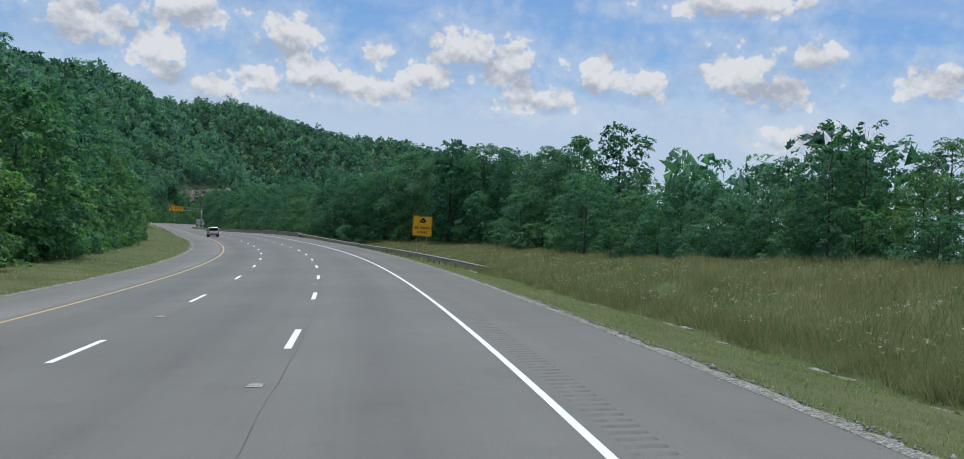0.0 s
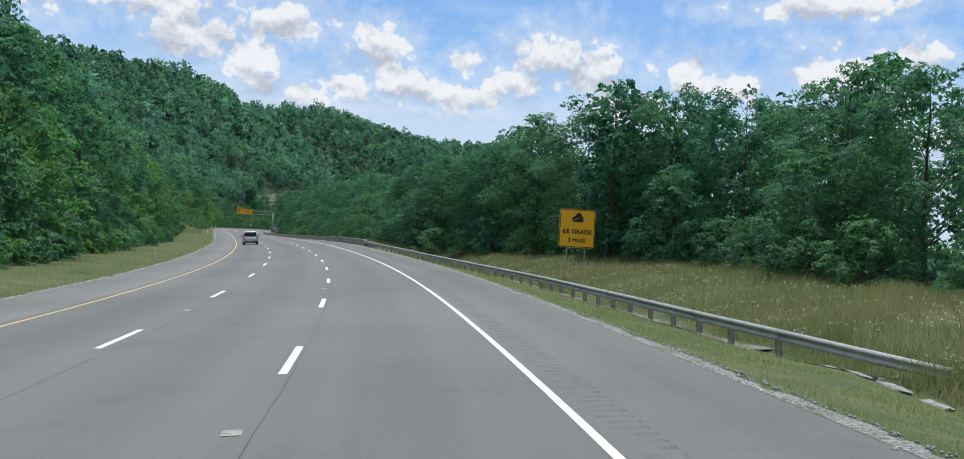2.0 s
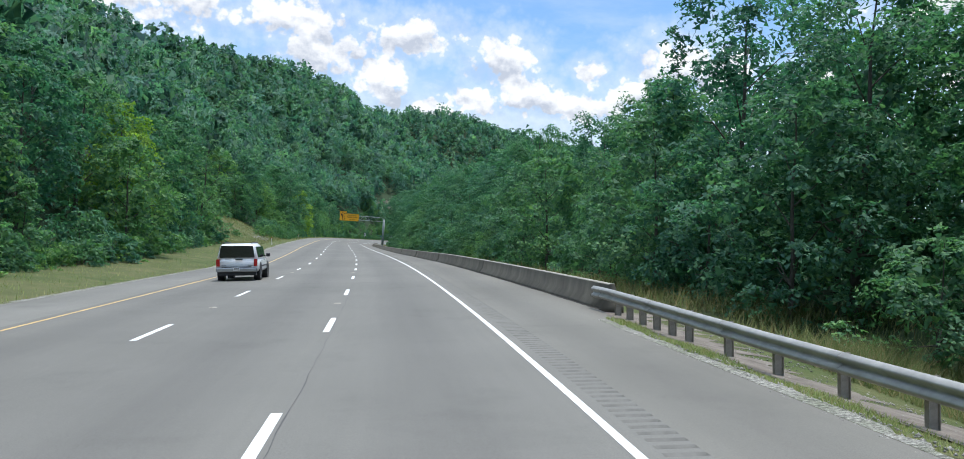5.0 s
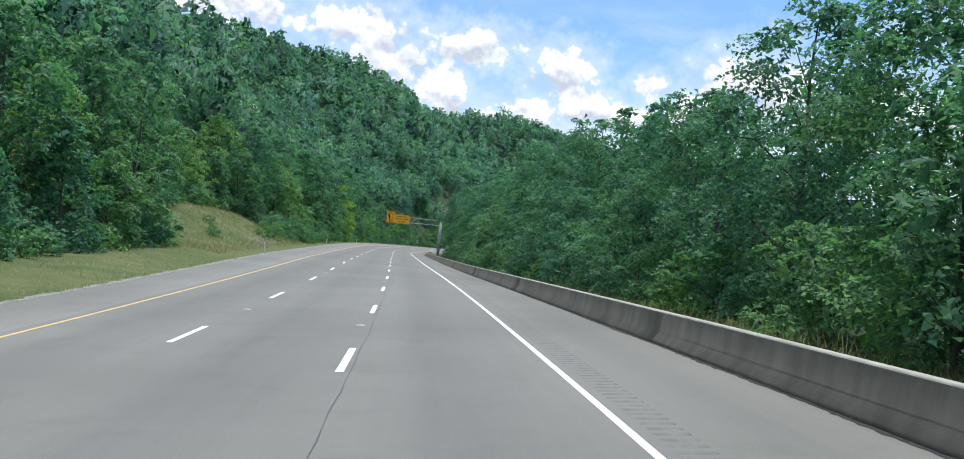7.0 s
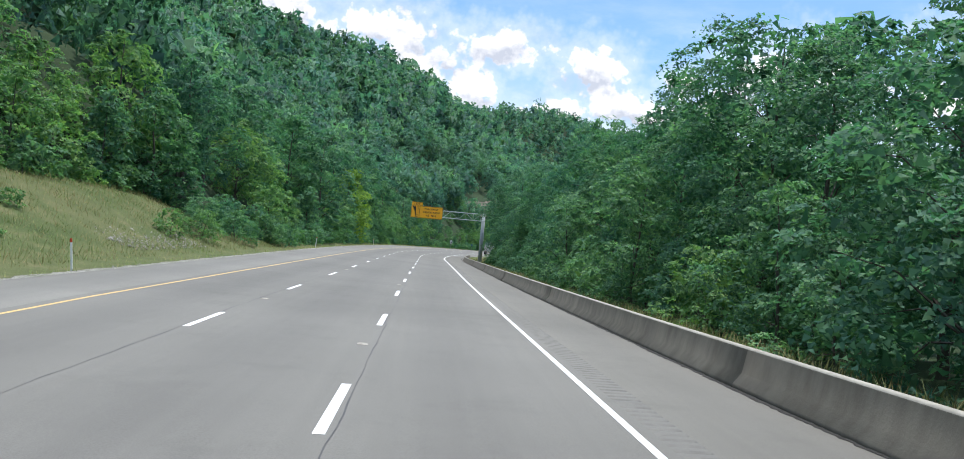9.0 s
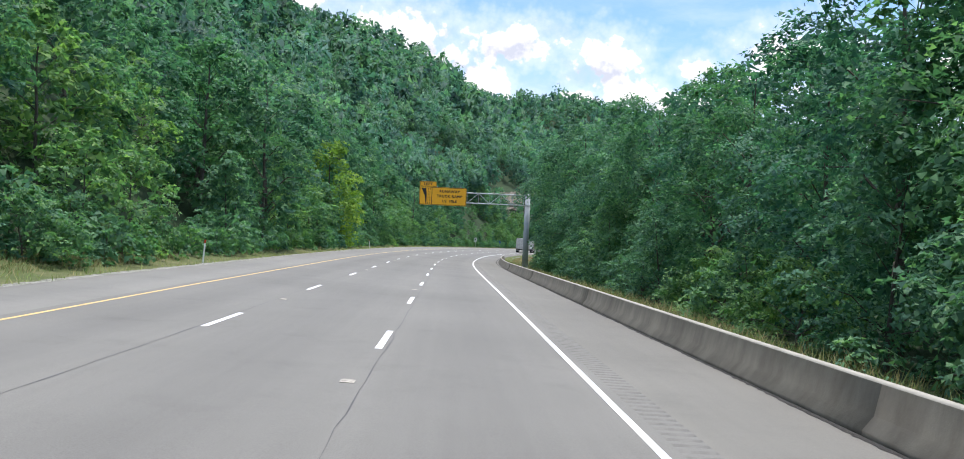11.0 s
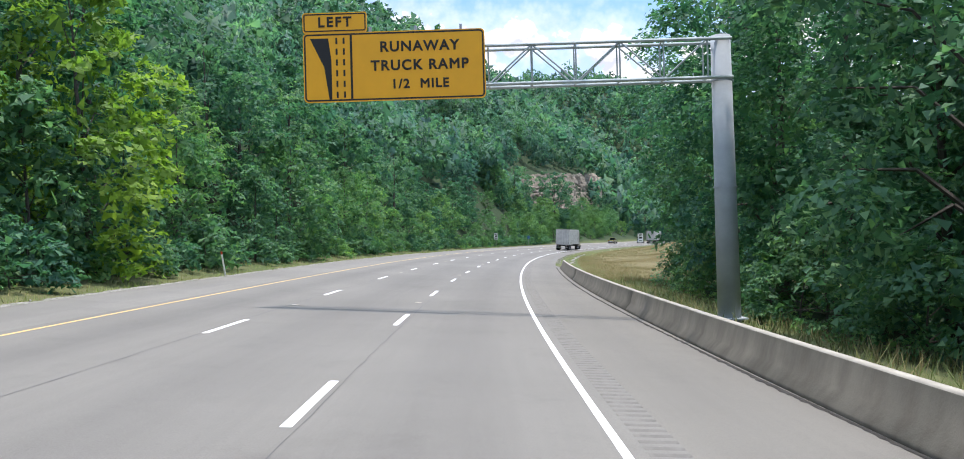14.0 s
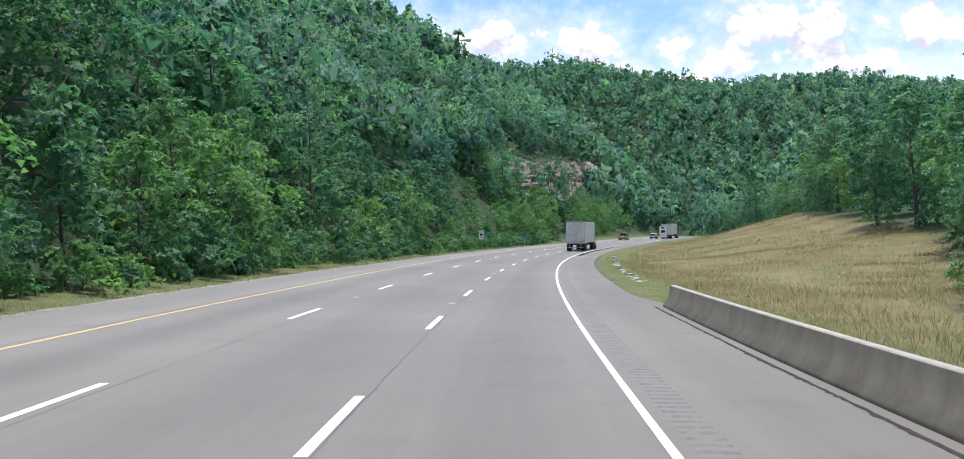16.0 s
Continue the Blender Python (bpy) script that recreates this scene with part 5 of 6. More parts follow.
def spots_on(s0, s1, l0, l1, step, seed, hmin, hmax, keep=None):
    rng = np.random.RandomState(seed)
    out = []
    for s in np.arange(s0, s1, step):
        a, b = l0(s), l1(s)
        lat = np.arange(min(a, b), max(a, b), step)
        S = s + rng.uniform(-0.5, 0.5, len(lat)) * step
        Lt = lat + rng.uniform(-0.5, 0.5, len(lat)) * step
        if not len(lat):
            continue
        x, y = ground_xy(S, Lt)
        z = ground_z(S, Lt)
        h = rng.uniform(hmin, hmax, len(lat)) * (1 + 0.25 * (rng.rand(len(lat)) > 0.92))
        for k in range(len(lat)):
            if keep is None or keep(S[k], Lt[k], x[k], y[k]):
                out.append((x[k], y[k], z[k] - 1.0, h[k], h[k] * rng.uniform(0.60, 0.90)))
    return out


def not_cut(s, lat, x, y):
    return not (CUT[0] + 6 < s < CUT[1] + 4 and -CUT[3] - 2 < lat < -CUT[2] + 11)


edge_l = lambda s: LEFT_EDGE - float(left_verge(s)) - 12
band_l = lambda s: edge_l(s) - 38
crest_l = lambda s: -float(crest(s)[0]) - 25
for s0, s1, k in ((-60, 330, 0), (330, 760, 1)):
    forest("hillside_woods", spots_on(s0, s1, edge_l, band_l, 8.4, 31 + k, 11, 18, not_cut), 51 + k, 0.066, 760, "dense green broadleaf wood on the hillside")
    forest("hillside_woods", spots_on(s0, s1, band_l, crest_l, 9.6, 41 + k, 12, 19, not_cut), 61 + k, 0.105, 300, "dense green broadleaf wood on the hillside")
forest("far_ridge_woods", spots_on(760, 1480, lambda s: 40 if s > 900 else -18, lambda s: -float(crest(s)[0]) - 30, 10.5, 33, 13, 20), 53, 0.15, 96, "far wooded ridge, its green tinted with haze")
forest("far_ridge_woods", spots_on(800, 1500, lambda s: 40, lambda s: 480, 11.5, 34, 13, 20, lambda s, l, x, y: s + 0.12 * l > 940), 54, 0.15, 96, "far wooded ridge, its green tinted with haze")
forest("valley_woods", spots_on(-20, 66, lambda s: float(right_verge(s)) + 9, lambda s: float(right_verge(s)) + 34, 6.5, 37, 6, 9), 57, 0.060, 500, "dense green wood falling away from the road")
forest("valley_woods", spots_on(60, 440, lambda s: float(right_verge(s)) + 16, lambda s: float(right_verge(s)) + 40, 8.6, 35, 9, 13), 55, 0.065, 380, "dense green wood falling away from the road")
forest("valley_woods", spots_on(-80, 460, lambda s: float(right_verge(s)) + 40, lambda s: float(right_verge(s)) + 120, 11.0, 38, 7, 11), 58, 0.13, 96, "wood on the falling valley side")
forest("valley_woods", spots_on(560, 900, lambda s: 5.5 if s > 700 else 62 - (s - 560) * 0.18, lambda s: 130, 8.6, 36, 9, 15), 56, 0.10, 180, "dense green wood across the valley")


# ---- rock cut in the hillside ----
def rock_cut():
    """A blasted face in beds of broken blocks, its upper edge climbing along the road."""
    s0, s1, a0, a1 = CUT
    n, m = 230, 44
    rng = np.random.RandomState(9)
    s = np.linspace(s0, s1, n)
    zroad = road_pt(s, LEFT_EDGE)[:, 2]
    ends = np.clip(np.minimum((s - s0) / 14, (s1 - s) / 22), 0.12, 1) ** 0.7
    ragged = 0.5 * np.sin(s * 0.35) + 0.4 * np.sin(s * 0.93 + 1) + rng.normal(0, 0.15, n)
    foot, head = cut_foot(s) - 1.0, cut_head(s) - 0.2 + ragged * 0.5
    beds = np.cumsum(rng.rand(m) > 0.55)
    V = []
    for j in range(m):
        u = j / (m - 1)
        r = np.random.RandomState(100 + beds[j])
        size = r.uniform(1.6, 5.0)
        block = r.uniform(-0.75, 0.75, 200)[((s - s0 + r.uniform(0, 5)) / size).astype(int)]
        bench = r.uniform(-0.35, 0.35)
        gully = 1.1 * np.clip(np.sin(s * 0.23 + 0.5 * np.sin(s * 0.11)), 0, 1) ** 3
        lat = -(a0 + (a1 - a0) * u) + block + bench - gully * (1 - 0.4 * u) + rng.normal(0, 0.10, n)
        x, y = ground_xy(s, lat)
        V.append(np.stack([x, y, zroad + head - (head - foot) * (1 - u) * ends + rng.normal(0, 0.05, n)], 1))
    V = np.stack(V, 1).reshape(-1, 3)
    idx = np.arange(n * m).reshape(n, m)
    f = np.stack([idx[:-1, :-1], idx[:-1, 1:], idx[1:, 1:], idx[1:, :-1]], -1).reshape(-1, 4)
    tagged(new("rock_cut", fast_mesh("rock_cut", V, f, ROCK)), "layered brown sandstone face cut into the hillside", "cliff", kind="structure")


rock_cut()


# ---- meadow and verge grass ----
def grass(name, n, s0, s1, l0, l1, hmin, hmax, width, material, seed, label, patch=None):
    """Countless single blades, leaning each its own way, in drifts of differing height."""
    rng = np.random.RandomState(seed)
    s = rng.uniform(s0, s1, n)
    lo, hi = l0(s), l1(s)
    lat = lo + (hi - lo) * rng.rand(n)
    x, y = ground_xy(s, lat)
    if patch:
        keep = lumps(x, y, patch, seed) + rng.normal(0, 0.6, n) > -0.35
        s, lat, x, y = s[keep], lat[keep], x[keep], y[keep]
        n = len(s)
    z = ground_z(s, lat)
    h = rng.uniform(hmin, hmax, n) * (1 + 0.35 * lumps(x, y, 5, seed + 1))
    a = rng.uniform(0, 6.28, n)
    lx, ly = rng.normal(0, 0.42, n) * h, rng.normal(0, 0.42, n) * h
    w = width * rng.uniform(0.6, 1.4, n)
    p = np.stack([x, y, z - 0.03], 1)
    d = np.stack([np.cos(a) * w, np.sin(a) * w, 0 * a], 1)
    tip = p + np.stack([lx, ly, h], 1)
    turn = (np.cross(2 * d, tip - p + d) @ np.array(sun_dir)) < 0
    d = np.where(turn[:, None], -d, d)
    v = np.stack([p - d, p + d, tip], 1).reshape(-1, 3)
    me = fast_mesh(name, v, np.arange(3 * n).reshape(-1, 3), material, normals=np.tile([[0.0, 0.0, 1.0]], (3 * n, 1)))
    tagged(new(name, me), label, "grass", kind="stuff")


rv = lambda s: right_verge(s)
grass("meadow_grass", 260000, 4, 150, lambda s: np.interp(s, [72, 85, 100, 150], [9.8, 9.9, 9.3, 6.4]), lambda s: rv(s) + 0.5, 0.22, 0.62, 0.011, GRASS_BLADE, 61, "tall yellowing meadow grass with weeds", 9)
grass("meadow_grass", 36000, 92, 172, lambda s: rv(s) - 1.5, lambda s: rv(s) + 4.0, 0.20, 0.65, 0.014, GRASS_BLADE, 70, "rough grass under the edge of the wood", 5)
grass("meadow_grass", 50000, 8, 82, lambda s: 0 * s + 9.75, lambda s: 0 * s + 11.6, 0.35, 0.85, 0.011, GRASS_BLADE, 68, "tall meadow grass hanging over the drain", 3)
grass("meadow_grass", 60000, 500, 640, lambda s: 0 * s + 6.0, lambda s: np.minimum(rv(s), 62), 0.15, 0.36, 0.018, GRASS_DRY, 69, "tall tan meadow grass on the hill", 14)
grass("meadow_grass", 90000, 428, 505, lambda s: 0 * s + 5.2, lambda s: np.minimum(rv(s), 34), 0.12, 0.34, 0.013, GRASS_DRY, 62, "tall tan meadow grass on the hill", 14)
grass("verge_grass", 150000, 4, 152, lambda s: 0 * s + RIGHT_EDGE + 0.25, lambda s: np.interp(s, [62, 74, 85, 98, 110, 125, 145, 154], [10.0, 8.2, 7.2, 7.0, 6.4, 5.3, 3.9, 3.4]), 0.03, 0.13, 0.010, GRASS_SHORT, 63, "short roadside grass", 3)
grass("verge_grass", 34000, 160, 428, lambda s: barrier_lat(s) + 0.8, lambda s: np.minimum(rv(s), 9.5) + 0.8, 0.15, 0.6, 0.018, GRASS_BLADE, 64, "rough weeds behind the barrier", 4)
grass("verge_grass", 30000, 20, 520, lambda s: 0 * s + LEFT_EDGE - 0.1, lambda s: LEFT_EDGE - left_verge(s) - 1.5, 0.06, 0.30, 0.018, GRASS_SHORT, 65, "short roadside grass", 5)
grass("verge_grass", 34000, 256, 340, lambda s: 0 * s + LEFT_EDGE - 3.0, lambda s: LEFT_EDGE - left_verge(s) - 3, 0.15, 0.42, 0.018, GRASS_BLADE, 67, "tall dry grass on the bank", 6)
grass("verge_grass", 40000, 426, 540, lambda s: 0 * s + RIGHT_EDGE + 0.9, lambda s: 0 * s + 7.0, 0.03, 0.12, 0.012, GRASS_SHORT, 66, "short roadside grass", 4)


def flowers(name, n, s0, s1, l0, l1, seed, zmax):
    rng = np.random.RandomState(seed)
    s, lat = rng.uniform(s0, s1, n), None
    lat = l0 + (l1(s) - l0) * rng.rand(n) ** 1.6
    x, y = ground_xy(s, lat)
    k = lumps(x, y, 6, seed) > 0.1
    x, y, z = x[k], y[k], ground_z(s, lat)[k] + rng.uniform(zmax * 0.6, zmax, n)[k]
    v, f, nr = leaf_cloud(rng, np.stack([x, y, z], 1), np.full(len(x), 0.07), [7] * len(x), 0.055, 1.6)
    tagged(new(name, fast_mesh(name, v, f, FLOWER)), "pale umbel flowers scattered in the meadow", "flowers", kind="stuff")


flowers("meadow_flowers", 5200, 4, 140, 10.5, lambda s: rv(s) - 2.0, 71, 0.62)
flowers("meadow_flowers", 900, 452, 600, 7.0, lambda s: np.minimum(rv(s), 50), 72, 0.7)


def gravel(name, n, s0, s1, l0, l1, seed, big=1.0):
    """Loose angular stones between two lines beside the road."""
    rng = np.random.RandomState(seed)
    s = rng.uniform(s0, s1, n)
    lat = l0(s) + (l1(s) - l0(s)) * rng.rand(n)
    x, y = ground_xy(s, lat)
    z = ground_z(s, lat) + 0.012
    r = rng.uniform(0.008, 0.030, n) * big * (1 + 1.2 * (rng.rand(n) > 0.95))
    o = np.array([(1, 0, 0), (0, 1, 0), (-1, 0, 0), (0, -1, 0), (0, 0, 0.9), (0, 0, -0.5)])
    v = (np.stack([x, y, z], 1)[:, None] + o[None] * r[:, None, None] * rng.uniform(0.6, 1.3, (n, 6, 3))).reshape(-1, 3)
    t = np.array([(0, 1, 4), (1, 2, 4), (2, 3, 4), (3, 0, 4), (1, 0, 5), (2, 1, 5), (3, 2, 5), (0, 3, 5)])
    f = (np.arange(n)[:, None, None] * 6 + t[None]).reshape(-1, 3)
    tagged(new(name, fast_mesh(name, v, f, GRAVEL)), "loose grey gravel along the pavement edge", "gravel", kind="stuff")


def gravel_band(s0, s1, lat0, width, seed, material=None, label="pale packed gravel along the pavement edge"):
    """A pale uneven band of packed gravel against the pavement's edge."""
    rng = np.random.RandomState(seed)
    s = np.arange(s0, s1, 0.35)
    w = width * (0.75 + 0.3 * lumps(s, 0 * s, 3.5, seed) * 0.6 + rng.uniform(-0.35, 0.35, len(s)))
    lat0 = lat0(s) if callable(lat0) else np.full(len(s), lat0)
    lat = np.stack([lat0, lat0 + 0.5 * w, lat0 + w], 1)
    S = np.broadcast_to(s[:, None], lat.shape)
    x, y = ground_xy(S, lat)
    z = ground_z(S, lat) + np.array([0.024, 0.034, 0.010])[None]
    n = len(s)
    idx = np.arange(n * 3).reshape(n, 3)
    f = np.stack([idx[:-1, :-1], idx[:-1, 1:], idx[1:, 1:], idx[1:, :-1]], -1).reshape(-1, 4)
    tagged(new("gravel_band", fast_mesh("gravel_band", np.stack([x, y, z], -1).reshape(-1, 3), f, material or GRAVEL_BED)), label, "gravel", kind="stuff")


gravel_band(-12, 152, RIGHT_EDGE, 0.42, 85)
gravel_band(-12, 480, LEFT_EDGE + 0.02, -0.62, 88)
gravel_band(71, 155, lambda s: rail_lat(s) - 0.25, 2.3, 87, SOIL, "bare stony soil behind the guardrail")
gravel("gravel_edge", 9000, 4, 152, lambda s: 0 * s + RIGHT_EDGE - 0.10, lambda s: 0 * s + RIGHT_EDGE + 0.70, 81)
gravel("gravel_edge", 7000, 71, 154, lambda s: rail_lat(s) - 0.2, lambda s: rail_lat(s) + 2.4, 82)
gravel("gravel_edge", 2500, 20, 480, lambda s: 0 * s + LEFT_EDGE - 0.5, lambda s: 0 * s + LEFT_EDGE + 0.1, 83)
gravel("gravel_edge", 700, 286, 301, lambda s: 0 * s - 21.5, lambda s: 0 * s - 18.3, 89, 3.0)
gravel("gravel_edge", 1500, 462, 520, lambda s: 0 * s + RIGHT_EDGE - 0.08, lambda s: 0 * s + RIGHT_EDGE + 0.5, 84)


def gutter_stones():
    """Broken concrete edging of the drain beside the meadow."""
    rng = np.random.RandomState(5)
    meshes = []
    for k in range(4):
        bm = bmesh.new()
        vs = box(bm, (0, 0, 0), (0.30, 0.85, 0.12), 0.025)
        for v in vs:
            v.co += Vector((rng.normal(0, 0.05), rng.normal(0, 0.06), rng.normal(0, 0.012)))
        meshes.append(bm_mesh("edging_stone", bm, GRAVEL))
    drain = tagged(new("drain_edging"), "broken pale concrete edging along the grass drain", "edging", kind="structure")
    for s0, s1 in ((-6, 80), (466, 520)):
        s = s0
        while s < s1:
            if rng.rand() > 0.3:
                ob = part("edging_stone", meshes[rng.randint(4)], None, drain)
                lt = (9.45 if s < 200 else 4.62) + rng.normal(0, 0.16)
                x, y = ground_xy(s, lt)
                hd = math.degrees(float(np.interp(s, SG, RHD)))
                ob.matrix_world = pose(float(x), float(y), float(ground_z(s, lt)) - 0.03, rng.normal(0, 3), rng.normal(0, 5), hd + rng.normal(0, 4))
            s += rng.uniform(0.9, 1.5)


gutter_stones()


# ---- delineator posts ----
def delineator(s, lat, lean, top):
    x, y = ground_xy(s, lat)
    ob = thing("delineator_post", pose(float(x), float(y), float(ground_z(s, lat)), 0, lean, 0), "thin white plastic marker post on the verge", "marker post", "delineator posts")
    bm = bmesh.new()
    box(bm, (0, 0, 0.5), (0.09, 0.03, 1.2), 0.01)
    part("post", bm, SIGN_WHITE, ob)
    bm = bmesh.new()
    box(bm, (0, 0, 1.16), (0.094, 0.036, 0.16), 0.01)
    part("reflector", bm, top, ob, "coloured reflector band")


RED_CAP = worn("red_reflector", (0.45, 0.05, 0.02), 0.4, 0, 0.15, 4.0)
for s, lat, lean in DELINEATORS:
    delineator(s, lat, lean, RED_CAP)


# ---- vehicles ----
def paint(name, c, rough=0.3):
    m = Mat(name, rough, 0, 0.5)
    m.colour(m.mix(m.math("MULTIPLY", m.noise(2.5, 5), 0.3), c, tuple(x * 0.75 for x in c)))
    m.b.inputs["Coat Weight"].default_value = 0.5
    return m.m


CAR_WHITE = paint("white_car_paint", (0.74, 0.74, 0.73))
CAR_DARK = paint("dark_car_paint", (0.03, 0.035, 0.04))
CAR_SILVER = paint("silver_car_paint", (0.42, 0.44, 0.46))
CAR_OLIVE = paint("olive_car_paint", (0.22, 0.22, 0.05))
TRAILER = worn("trailer_aluminium", (0.60, 0.60, 0.58), 0.5, 0.15, 0.22, 0.8, 0.05)
TRAILER_DOOR = worn("trailer_door_dirty_white", (0.50, 0.49, 0.46), 0.6, 0.0, 0.3, 1.2, 0.05)
RUBBER = worn("tyre_rubber", (0.02, 0.02, 0.02), 0.85, 0, 0.2, 8.0)
RIM = worn("alloy_rim", (0.45, 0.46, 0.47), 0.35, 0.8, 0.15, 5.0)
BLACK_TRIM = worn("black_trim", (0.025, 0.025, 0.027), 0.5, 0, 0.2, 6.0)
CHROME = worn("chrome_bumper", (0.36, 0.37, 0.38), 0.3, 0.9, 0.15, 3.0, 0.02)
LAMP_RED = worn("red_lamp_lens", (0.36, 0.012, 0.01), 0.25, 0, 0.1, 3.0, 0.02)
LAMP_CLEAR = worn("clear_lamp_lens", (0.6, 0.6, 0.6), 0.2, 0.2, 0.1, 3.0, 0.02)
GLASS = Mat("tinted_glass", 0.06, 0, 0.6).colour((0.012, 0.014, 0.016)).m


def wheel(parent, x, y, r, w):
    bm = bmesh.new()
    bmesh.ops.create_cone(bm, cap_ends=False, segments=28, radius1=r, radius2=r, depth=w, matrix=pose(0, 0, 0, 0, 90, 0))
    for d in (-1, 1):
        prev = None
        for rr, xo in ((r, w / 2), (r * 0.93, w / 2 + 0.012), (r * 0.66, w / 2 - 0.005)):
            ring = [bm.verts.new((d * xo, rr * math.cos(2 * math.pi * i / 28), rr * math.sin(2 * math.pi * i / 28))) for i in range(28)]
            if prev:
                for i in range(28):
                    bm.faces.new((prev[i], prev[(i + 1) % 28], ring[(i + 1) % 28], ring[i]))
            prev = ring
    t = part("wheel", bm, RUBBER, parent, "black rubber tyre", True)
    t.location = (x, y, r)
    bm = bmesh.new()
    bmesh.ops.create_cone(bm, cap_ends=True, segments=20, radius1=r * 0.66, radius2=r * 0.66, depth=w * 0.7, matrix=pose(0, 0, 0, 0, 90, 0))
    for i in range(6):
        a = i * math.pi / 3
        for d in (-1, 1):
            rod(bm, (d * w * 0.38, 0, 0), (d * w * 0.38, r * 0.6 * math.cos(a), r * 0.6 * math.sin(a)), r * 0.09, r * 0.06, 6)
    part("rim", bm, RIM, t, "alloy wheel rim")
    return t


def shell(sections, bevel=0.0):
    """A closed skin lofted through cross-sections: each is (y, half_width_low, half_width_high, z_low, z_high)."""
    bm = bmesh.new()
    rings = []
    for y, wl, wh, zl, zh in sections:
        c = min(0.10, (zh - zl) * 0.3)
        pts = [(-wl + 0.06, zl), (wl - 0.06, zl), (wl, zl + c), ((wl + wh) / 2, (zl + zh) / 2), (wh, zh - c), (wh - c * 0.9, zh), (-wh + c * 0.9, zh), (-wh, zh - c), (-(wl + wh) / 2, (zl + zh) / 2), (-wl, zl + c)]
        rings.append([bm.verts.new((x, y, z)) for x, z in pts])
    n = len(rings[0])
    for a, b in zip(rings, rings[1:]):
        for i in range(n):
            bm.faces.new((a[i], a[(i + 1) % n], b[(i + 1) % n], b[i]))
    bm.faces.new(rings[0][::-1])
    bm.faces.new(rings[-1])
    bmesh.ops.recalc_face_normals(bm, faces=bm.faces)
    return bm


def quad_panel(pts, t=0.012):
    """A thin glazed or lens panel through four corner points."""
    bm = bmesh.new()
    p = [Vector(q) for q in pts]
    nrm = (p[1] - p[0]).cross(p[3] - p[0]).normalized()
    a = [bm.verts.new(q + nrm * t) for q in p]
    b = [bm.verts.new(q - nrm * t) for q in p]
    bm.faces.new(a)
    bm.faces.new(b[::-1])
    for i in range(4):
        bm.faces.new((a[i], b[i], b[(i + 1) % 4], a[(i + 1) % 4]))
    bmesh.ops.recalc_face_normals(bm, faces=bm.faces)
    return bm


